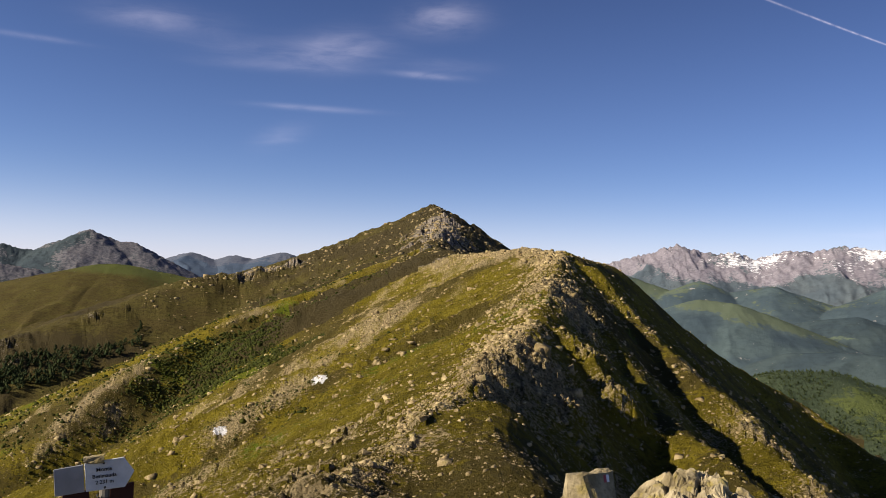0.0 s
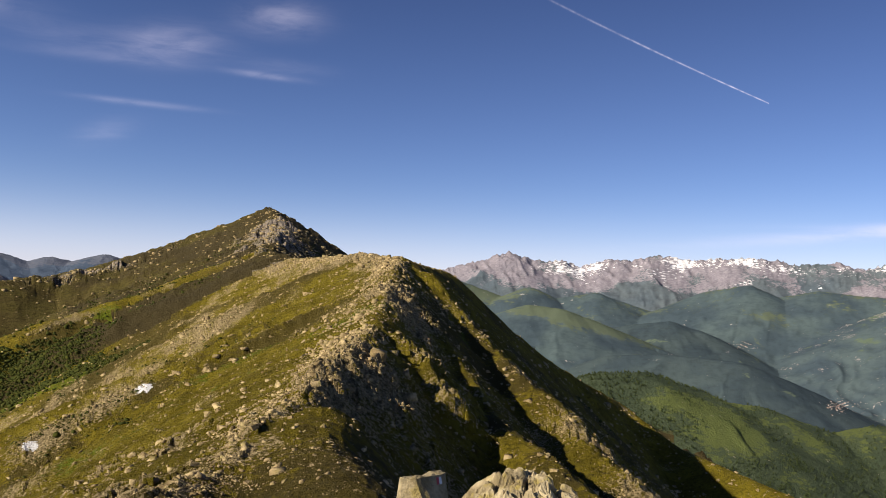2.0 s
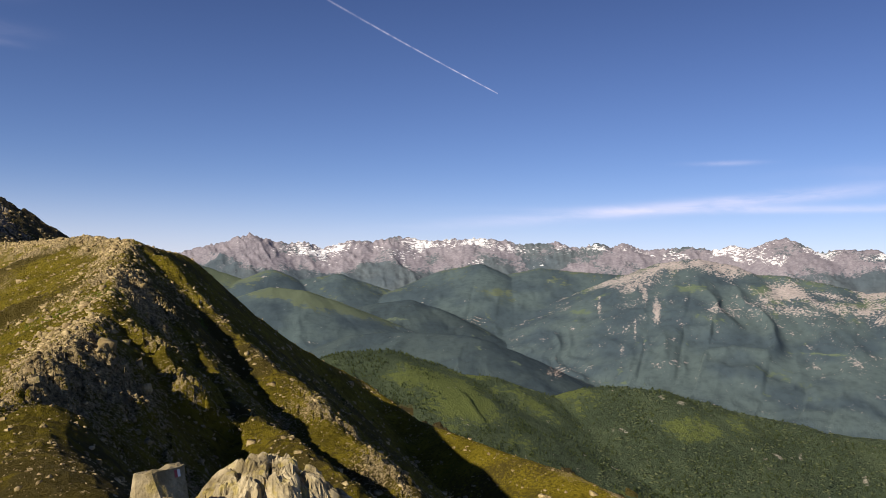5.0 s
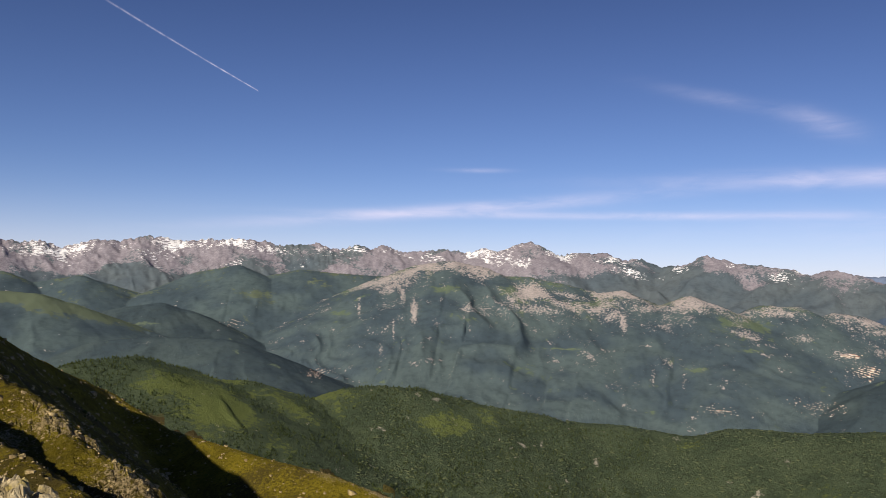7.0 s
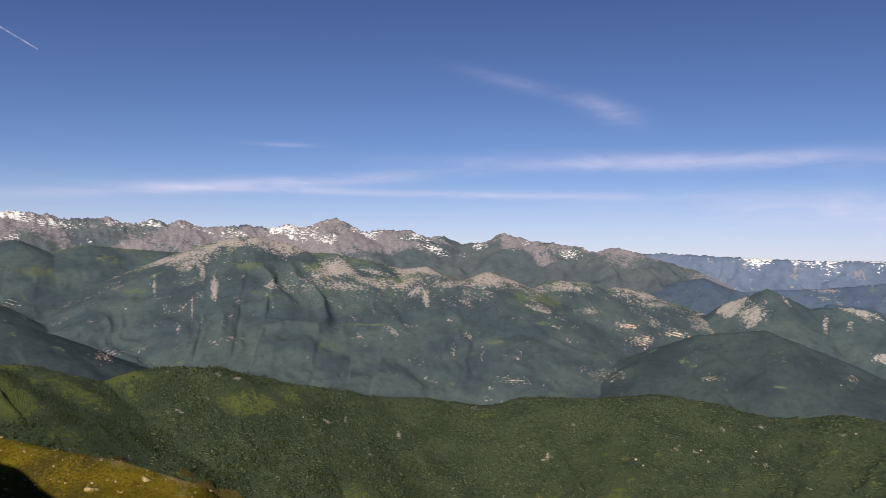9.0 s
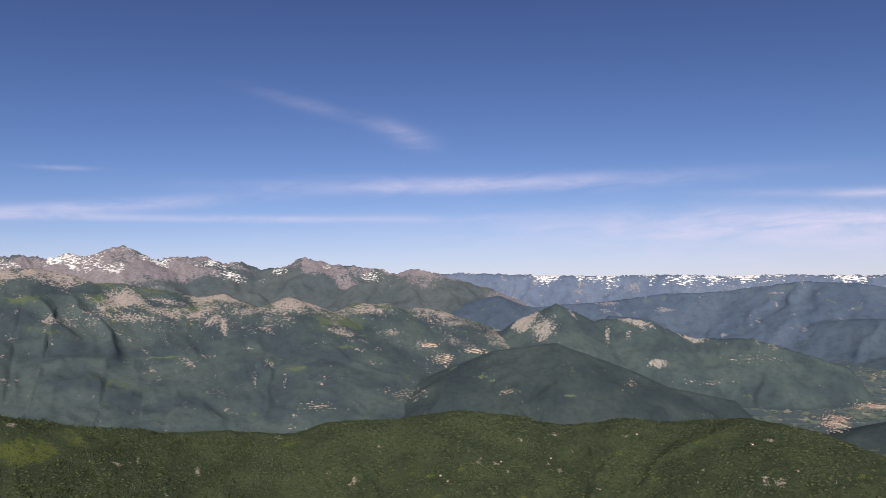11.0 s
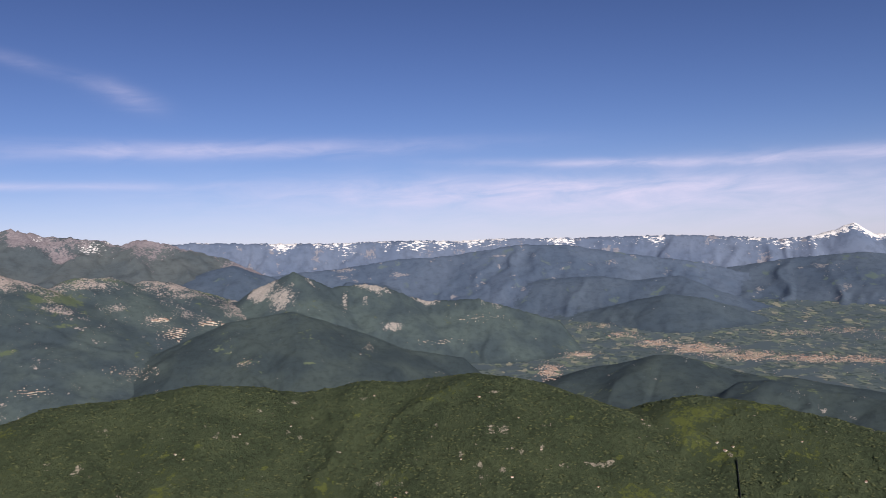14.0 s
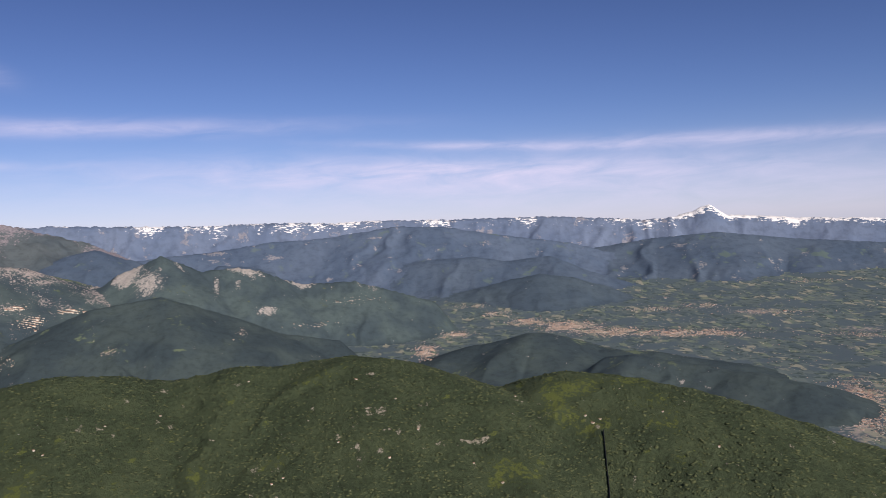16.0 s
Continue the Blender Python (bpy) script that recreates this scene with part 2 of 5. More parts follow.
def plain_material(name, colour, rough=0.8, metal=0.0, grain=20.0):
    m, t, p = material(name, rough)
    p.inputs["Metallic"].default_value = metal
    c = mix(t, ramp(t, tex_noise(t, grain, 5, 0.6), 0.3, 0.75), colour, tuple(0.78 * v for v in colour))
    t.links.new(c, p.inputs["Base Color"])
    return m


def house_material(name, a, b):
    m, t, p = material(name, 0.8)
    info = t.nodes.new("ShaderNodeNewGeometry").outputs["Random Per Island"]
    t.links.new(mix(t, info, a, b), p.inputs["Base Color"])
    return m


TOWN_WALL = house_material("pale_plaster", (0.4, 0.35, 0.29), (0.72, 0.67, 0.6))
TOWN_ROOF = house_material("clay_tile_roof", (0.26, 0.14, 0.1), (0.44, 0.29, 0.23))

# ---- the lie of the land ----
# Each crest: group, slope to its left and right, roundness, spur depth, spur spacing, jaggedness,
# then (bearing, elevation, distance) along it as seen from the summit.
CRESTS = []


def crest(group, left, right, round_, spur, spacing, jag, line):
    CRESTS.append((group, left, right, round_, spur, spacing, jag, line))


# crest
crest("near", 0.55, 0.85, 1.0, 0.5, 26, 0.5, [
    (2, -79, 0.3), (2, -35, 2.2), (6, -24, 6), (2, -21.5, 14), (-6.65, -15.05, 30),
    (-4.38, -13.58, 37), (-1.72, -11.67, 46), (0.55, -9.34, 58), (2.83, -6.84, 75), (4.93, -5.05, 90),
    (6.62, -3.11, 120), (7.51, -0.35, 165), (8.42, 1.56, 230), (5.69, 1.95, 280), (3.73, 1.61, 330),
    (0.59, 1.31, 410),
])
# westspur
crest("near", 0.85, 0.95, 4, 0.15, 60, 0.25, [
    (8.4, 1.56, 230), (11.3, 0.95, 270), (13.4, -0.91, 290), (16.1, -3.07, 310), (19.7, -5.45, 330),
    (22.1, -6.72, 350), (23.1, -7.23, 360), (27.5, -10.15, 340), (33.4, -12.1, 310), (38.3, -13.38, 290),
])
# middle rib
crest("near", 1.0, 0.45, 1.2, 0.35, 16, 0.7, [
    (7.9, 0.1, 178), (10.07, -1.71, 166), (12.04, -4.63, 146), (13.45, -6.48, 132), (15.2, -9.0, 110),
    (16.55, -10.02, 100), (18.5, -11.17, 91), (20.75, -12.94, 80), (23.0, -14.7, 70),
])
# outer rib
crest("near", 1.0, 0.45, 1.5, 0.35, 22, 0.8, [
    (8.8, 1.3, 232), (10.48, 0.6, 218), (12.74, -2.19, 196), (14.98, -4.31, 176), (17.23, -6.42, 156),
    (19.47, -7.72, 142), (20.91, -9.55, 128), (22.33, -11.1, 117), (24.5, -12.6, 107), (27.0, -14.6, 96),
])
# pathspur
crest("near", 0.55, 0.5, 5, 0.12, 40, 0.8, [
    (-1, 1.73, 540), (-3.7, 0.77, 520), (-7.2, -0.92, 500), (-10.3, -1.99, 480), (-13.6, -3.19, 460),
    (-16, -4.89, 440), (-19.7, -6.57, 400), (-21.9, -8.16, 370), (-24.8, -10.85, 330), (-27.8, -12.99, 300),
])
# peak
crest("peak", 0.5, 0.6, 4, 0.35, 90, 2.5, [
    (0.6, 1.31, 410), (-1, 1.73, 540), (0.1, 3.35, 800), (-0.7, 4.78, 1050),
])
# eastspur
crest("peak", 0.42, 0.4, 14, 0.35, 110, 2, [
    (-3.4, 3.42, 1040), (-5.8, 2.15, 1020), (-7.3, 1.31, 1000), (-9.6, 0.44, 980),
    (-12.2, 0.04, 950), (-14.8, -0.51, 930), (-16.6, -0.87, 900), (-18.7, -1.83, 860), (-21.6, -2.92, 820),
    (-25, -4.11, 780), (-28.2, -5.25, 740),
])
# green hill
crest("hill_d", 0.3, 0.3, 60, 0.3, 160, 1.5, [
    (-30, -3.54, 1950), (-28.3, -2.49, 1936), (-25.8, -1.39, 1921), (-23.9, -0.62, 1907), (-21.8, -0.11, 1893),
    (-19.8, -0.49, 1879), (-17.7, -0.87, 1864), (-14.8, -1.27, 1850),
])
# dark crag
crest("crag_c", 0.5, 0.5, 10, 0.4, 150, 6, [
    (-30.8, -0.33, 2500), (-28.4, -0.34, 2500), (-26.5, -0.63, 2500), (-25.4, -1.38, 2500),
])
# grey peak
crest("peak_l1", 0.6, 0.6, 8, 0.5, 170, 9, [
    (-30.2, 0.55, 3300), (-28.4, 0.9, 3288), (-26.4, 0.5, 3275), (-25, 1.32, 3262), (-23.4, 2.05, 3250),
    (-21.8, 1.39, 3238), (-20.6, 1.26, 3225), (-18.5, 0.23, 3212), (-16.6, -0.76, 3200),
])
# blue ridge
crest("range_l2", 0.35, 0.35, 20, 0.5, 220, 6, [
    (-18.8, 0.22, 3900), (-17.1, 0.81, 3900), (-15.6, 0.34, 3900), (-14.3, 0.73, 3900), (-12.8, 0.44, 3900),
    (-11.1, 1.05, 3900), (-10, 0.66, 3900), (-8.4, 0.09, 3900),
])
# snowy range
crest("range_i", 0.52, 0.52, 5, 0.55, 210, 19, [
    (10.8, 0.74, 3700), (13.4, 1.59, 3714), (15.9, 2.34, 3729), (17.8, 1.82, 3743), (19.5, 1.94, 3757),
    (20.9, 1.53, 3771), (22.9, 2.12, 3786),
    (24.5, 2.12, 3800), (26, 2.47, 3805), (28.4, 2.17, 3809), (30.7, 2.44, 3814), (32.6, 2.42, 3818),
    (34.7, 2.09, 3823), (37, 2.31, 3827), (37.8, 1.86, 3832), (39.9, 2.22, 3836), (40.7, 1.85, 3841),
    (41.6, 2.22, 3845), (43.2, 1.78, 3850), (46, 2.04, 3855), (47.2, 1.86, 3859), (48.8, 2.17, 3864),
    (49.5, 1.9, 3868), (50.9, 2.48, 3873), (51.8, 2.69, 3877), (53.6, 1.66, 3882), (55, 1.99, 3886),
    (57.1, 1.94, 3891), (58.2, 1.45, 3895), (59.4, 1.54, 3900),
])
# snow range right
crest("range_i3", 0.48, 0.48, 6, 0.55, 260, 14, [
    (59.4, 1.54, 3900), (60.7, 1.1, 3883), (62.3, 1.32, 3867), (63.6, 1.9, 3850), (65.3, 1.43, 3833),
    (66.9, 1.3, 3817), (69.4, 0.86, 3800), (69.8, 0.77, 3783), (71, 1.03, 3767), (73, 0.65, 3750),
    (76.1, -0.3, 3733), (78.9, -1.7, 3717), (81.5, -2.89, 3700),
])
# far strip
crest("range_j", 0.85, 0.85, 5, 0.7, 120, 10, [
    (69.8, 0.65, 4650), (75, 0.74, 4650), (77.7, 0.59, 4650), (83.4, 0.41, 4650), (87.1, 0.42, 4650),
    (90.5, 0.4, 4650), (92, 0.26, 4650), (94.8, 0.33, 4650), (97.9, 0.26, 4650), (100.7, 0.19, 4650),
    (103.8, 0.18, 4650), (106.9, 0.17, 4650), (110, -0.03, 4650), (113.8, -0.34, 4650), (115.6, -0.26, 4650),
])
# pyramid
crest("peak_j2", 0.95, 0.95, 6, 0.5, 230, 8, [
    (113.8, -0.34, 4700), (115.6, -0.19, 4705), (116.9, 0.1, 4710), (117.5, 0.34, 4715), (118, 0.58, 4720),
    (118.5, 0.15, 4725), (119.1, -0.18, 4730), (120.6, -0.31, 4735), (123, -0.56, 4740), (128.4, -0.77, 4745),
    (132.2, -1.11, 4750),
])
# limestone
crest("massif_k", 0.45, 0.45, 10, 0.5, 220, 5, [
    (37.5, -2.2, 2980), (41.7, 0.18, 2950), (44, 1.01, 2942), (46.4, 1.37, 2933), (48.6, 0.9, 2925), (49.6, 0.33, 2917),
    (51.9, 0.29, 2908), (54.3, -0.17, 2900), (56.6, -0.7, 2892), (58.1, -0.48, 2883), (60.3, -1.57, 2875),
    (62.5, -0.76, 2867), (64, -1.28, 2858), (65.7, -2.53, 2850),
])
# limestone low
crest("massif_k2", 0.45, 0.45, 10, 0.5, 200, 5, [
    (65.1, -2.6, 2950), (67, -1.28, 2962), (69.2, -1.33, 2975), (70.3, -2.42, 2988), (71.3, -1.64, 3000),
    (72.7, -1.77, 3012), (74.1, -2.27, 3025), (77.5, -3.38, 3038), (79.7, -4.65, 3050),
])
# foothills
crest("hills_m", 0.45, 0.45, 18, 0.55, 240, 3, [
    (12.7, 0.27, 3250), (15.6, -0.68, 3242), (17.4, 0.05, 3233), (19.3, -0.62, 3225), (21.9, -0.14, 3217),
    (25.6, -1.25, 3208), (27.1, -1.68, 3200), (29.5, 0.31, 3192), (31.7, 0.74, 3183), (33.6, 0.02, 3175),
    (35.9, 0.53, 3167), (38.6, 0.31, 3158), (41.7, 0.18, 3150),
])
# pasture
crest("hill_g", 0.42, 0.42, 30, 0.4, 180, 2, [
    (14, -2.71, 2550), (15.7, -1.87, 2533), (17.5, -1.17, 2517), (19.3, -1.32, 2500), (20.9, -1.84, 2483),
    (22.3, -2.73, 2467), (24.4, -4.19, 2450),
])
# dark spur behind
crest("hill_n", 0.45, 0.45, 15, 0.5, 150, 2, [
    (22.98, -2.5, 2700), (24.79, -2.11, 2690), (26.88, -1.84, 2680), (28.59, -2.34, 2670), (30.59, -3.37, 2650), (31.8, -4.4, 2630),
])
# dark hill
crest("hill_n", 0.42, 0.42, 25, 0.5, 180, 2, [
    (21.4, -5.57, 2150), (23.3, -4.36, 2136), (25.7, -4.12, 2121), (28.2, -4.13, 2107), (31.1, -4.29, 2093),
    (33, -5.16, 2079), (35.6, -6.49, 2064), (38.8, -7.82, 2050),
])
# wooded near
crest("hill_o", 0.42, 0.42, 25, 0.22, 110, 2, [
    (19.5, -7.26, 1250), (20.8, -6.26, 1268), (22.7, -5.6, 1285), (25.2, -5.36, 1303), (27.5, -6.05, 1321),
    (29, -6.88, 1338), (32.3, -7.04, 1356), (34.9, -7.81, 1374), (37.2, -8.38, 1391), (39.5, -7.62, 1409),
    (41.1, -7.42, 1426), (43.8, -7.5, 1444), (46.6, -8.11, 1462), (48.5, -8.56, 1479), (52.5, -9.08, 1497),
    (55.1, -9.6, 1515), (58.2, -9.56, 1532), (60.8, -9.88, 1550),
])
# wooded mid
crest("hill_o", 0.42, 0.42, 30, 0.5, 120, 4, [
    (54.7, -9.49, 1550), (62, -10.05, 1548), (64.3, -9.93, 1545), (65.9, -9.31, 1542), (69.7, -9.31, 1540),
    (74, -8.73, 1538), (77.6, -9.13, 1535), (79.5, -9.58, 1532), (81.4, -9.75, 1530), (83.3, -9.54, 1528),
    (85.6, -9.2, 1525), (88.2, -9.42, 1522), (92.5, -9.09, 1520),
])
# wooded right
crest("hill_o", 0.42, 0.42, 30, 0.5, 120, 4, [
    (90.8, -9.52, 1520), (93.2, -8.97, 1475), (96.3, -9.45, 1430), (98.6, -10.33, 1385), (102.2, -11.62, 1340),
    (106, -13.42, 1295), (109.9, -15.49, 1250),
])
# wooded far right
crest("hill_o4", 0.42, 0.42, 30, 0.5, 120, 4, [
    (102.2, -12, 1500), (104.1, -11.75, 1472), (106.1, -11.03, 1444), (108.1, -10.6, 1417), (111.9, -11.01, 1389),
    (115.7, -11.72, 1361), (119.2, -12.73, 1333), (122.7, -14.34, 1306), (125.9, -16.14, 1278), (128, -17.58, 1250),
])
# low hill
crest("hill_p", 0.35, 0.35, 40, 0.4, 220, 2.5, [
    (98.6, -10.53, 2350), (100.3, -9.43, 2322), (102.3, -8.61, 2294), (106.3, -7.87, 2267), (110.1, -9.1, 2239),
    (113.9, -9.31, 2211), (119.3, -10.01, 2183), (122.7, -10.82, 2156), (125.4, -11.76, 2128), (127.9, -13.13, 2100),
])
# low ridge before the foot of the mountains
crest("hill_p", 0.4, 0.4, 25, 0.5, 130, 2.5, [
    (111.0, -9.6, 2060), (112.79, -9.46, 2040), (115.0, -9.9, 2020), (117.31, -10.11, 2000), (119.0, -10.5, 1970), (120.77, -10.59, 1940), (123.28, -11.08, 1900), (124.6, -11.9, 1870),
])
# village hill
crest("hill_q", 0.4, 0.4, 30, 0.5, 180, 2, [
    (57.5, -7.67, 2600), (61.4, -5.62, 2625), (63.6, -4.19, 2650), (65.9, -3.91, 2675), (68.8, -4.09, 2700),
    (71, -4.44, 2725), (73.5, -4.68, 2750),
])
# dark cone
crest("hill_t", 0.5, 0.45, 8, 0.55, 180, 2, [
    (67.4, -8.3, 2450), (69.8, -7.22, 2450), (73.7, -5.74, 2450), (76.5, -4.68, 2450), (78.8, -4.39, 2450),
    (80.8, -4.16, 2450), (82.7, -4.82, 2450), (85.3, -5.76, 2450), (88.2, -7.03, 2450), (92.5, -7.83, 2450),
])
# cliff hill
crest("hill_u", 1.0, 0.62, 3, 0.5, 150, 8, [
    (77.5, -4.22, 3000), (78.8, -2.29, 3000), (80, -1.83, 3000), (81, -1.45, 3000), (82.3, -2.04, 3000),
    (83.5, -2.63, 3000), (85.8, -2.45, 3000), (87.6, -2.91, 3000), (90.1, -3.84, 3000), (93.7, -3.81, 3000),
    (96, -4.5, 3000), (99.2, -5.48, 3000),
])
# side hill
crest("hill_v", 0.55, 0.55, 30, 0.4, 220, 2.5, [
    (73, -2.22, 3450), (75.7, -1.08, 3450), (76.9, -0.86, 3450), (78.9, -1.58, 3450), (81.5, -2.89, 3450),
])
# blue hills a
crest("hills_w3", 0.5, 0.5, 10, 0.55, 170, 7, [
    (91.2, -0.8, 4250), (96.7, -0.13, 4236), (100, -0.3, 4221), (103.5, -0.91, 4207), (108.7, -1.7, 4193),
    (112.1, -2.67, 4179), (117.1, -3.49, 4164), (121.2, -4.57, 4150),
])
# blue hills b
crest("hills_w2", 0.5, 0.5, 20, 0.5, 170, 4, [
    (84.6, -2.3, 3980), (86.85, -2.51, 3970), (89.08, -3.21, 3960), (91.35, -3.4, 3950), (93.39, -3.3, 3930), (95.45, -3.1, 3900),
    (98.42, -2.61, 3870), (99.9, -2.52, 3850), (102.28, -2.47, 3830), (104.32, -2.84, 3810), (107.26, -2.56, 3790),
    (110.1, -3.76, 3770), (113.73, -4.86, 3750), (114.83, -5.31, 3740),
])
# dark hills at the edge of the plain
crest("hills_w6", 0.45, 0.45, 25, 0.45, 150, 3, [
    (96.0, -5.6, 3560), (98.5, -5.2, 3550), (100.99, -4.9, 3540), (102.79, -4.55, 3530), (104.86, -4.09, 3520), (106.63, -3.8, 3510), (108.65, -4.07, 3500),
    (110.64, -4.64, 3490), (111.74, -5.3, 3480),
])
# blue hills c
crest("hills_w4", 0.4, 0.4, 25, 0.5, 200, 5, [
    (104, -3.2, 4340), (107.5, -2.7, 4320), (110.3, -2.14, 4300), (114.4, -1.59, 4300), (118.5, -1.31, 4300), (122.8, -1.86, 4300), (128.3, -2.29, 4300),
    (135, -2.76, 4300),
])
# blue hills d
crest("hills_w5", 0.5, 0.5, 10, 0.6, 150, 7, [
    (73.4, -1.61, 4200), (75.4, -0.82, 4208), (78, -1.87, 4217), (81.5, -1.5, 4225), (84.4, -1.38, 4233),
    (88.1, -0.86, 4242), (91.2, -0.8, 4250),
])
# valley spur
crest("massif_k", 0.5, 0.5, 14, 0.3, 160, 2, [
    (38.79, -1.85, 2820), (37, -3.46, 2700), (35.59, -4.7, 2560), (34.57, -6.18, 2430),
])
# valley spur
crest("massif_k", 0.5, 0.5, 14, 0.3, 160, 2, [
    (45.28, -2.9, 2780), (43.39, -4.17, 2650), (41.15, -5.72, 2500), (38.95, -7.07, 2350),
])
# valley spur
crest("massif_k", 0.5, 0.5, 14, 0.3, 160, 2, [
    (51.97, -4.34, 2650), (49.65, -6.13, 2480), (47.36, -8.08, 2250),
])
# valley spur
crest("massif_k", 0.5, 0.5, 14, 0.3, 160, 2, [
    (62.91, -5.56, 2600), (60.63, -7.18, 2430), (59.51, -8.93, 2200),
])
# valley spur
crest("massif_k", 0.5, 0.5, 14, 0.3, 160, 2, [
    (55.08, -2.7, 2780), (53.54, -4.3, 2650), (53.18, -5.87, 2500), (53.62, -7.79, 2280),
])
# grassy ledge beside the crest
crest("near", 0.45, 0.9, 1.2, 0.3, 18, 0.4, [
    (6.6, -16.0, 27), (5.4, -14.0, 31), (4.2, -12.3, 37), (3.2, -10.8, 44), (3.6, -8.8, 53),
])
# sunny side of the western spur
crest("near", 0.85, 0.5, 4, 0.2, 40, 0.5, [
    (23.6, -7.6, 356), (27.5, -10.2, 338), (33.4, -12.15, 308), (38.3, -13.4, 288), (43.0, -15.0, 270),
])
# rocky head below the crest
crest("near", 1.1, 0.75, 1.2, 0.4, 12, 0.9, [
    (6.62, -3.11, 122), (8.6, -3.82, 117), (9.93, -4.65, 112), (10.8, -6.37, 104), (12.4, -7.9, 97),
])

RNG = np.random.RandomState(7)
TABLE = RNG.rand(256, 256).astype(np.float32)


def vnoise(x, y):
    """Smooth value noise, 0 to 1."""
    xi, yi = np.floor(x).astype(np.int64), np.floor(y).astype(np.int64)
    fx, fy = x - xi, y - yi
    fx, fy = fx * fx * fx * (fx * (fx * 6 - 15) + 10), fy * fy * fy * (fy * (fy * 6 - 15) + 10)
    x0, x1, y0, y1 = xi & 255, (xi + 1) & 255, yi & 255, (yi + 1) & 255
    a, b, c, d = TABLE[x0, y0], TABLE[x1, y0], TABLE[x0, y1], TABLE[x1, y1]
    return (a + (b - a) * fx) * (1 - fy) + (c + (d - c) * fx) * fy


def fbm(x, y, size, octaves=4, seed=0.0, gain=0.5):
    out, amp, total = 0.0, 1.0, 0.0
    for o in range(octaves):
        s = 2.03 ** o / size
        out = out + amp * (vnoise(x * s + seed + 17.3 * o, y * s + 2.7 * seed + 9.1 * o) * 2 - 1)
        total += amp
        amp *= gain
    return out / total


def ridged(x, y, size, octaves=4, seed=0.0):
    out, amp, total = 0.0, 1.0, 0.0
    for o in range(octaves):
        s = 2.03 ** o / size
        out = out + amp * (1 - 2 * np.abs(vnoise(x * s + seed + 31.7 * o, y * s + 1.9 * seed + 5.3 * o) * 2 - 1))
        total += amp
        amp *= 0.5
    return out / total


GROUPS = []
for c in CRESTS:
    if c[0] not in GROUPS:
        GROUPS.append(c[0])
LINES = []
for group, left, right, round_, spur, spacing, jag, line in CRESTS:
    a, e, d = np.array(line, float).T
    LINES.append(np.stack([d * np.sin(np.radians(a)), d * np.cos(np.radians(a)), d * np.tan(np.radians(e))], 1))
BASE_R, BASE_Z = (0, 1700, 2900, 3600, 4200, 4900), (-430, -425, -382, -320, -245, -215)


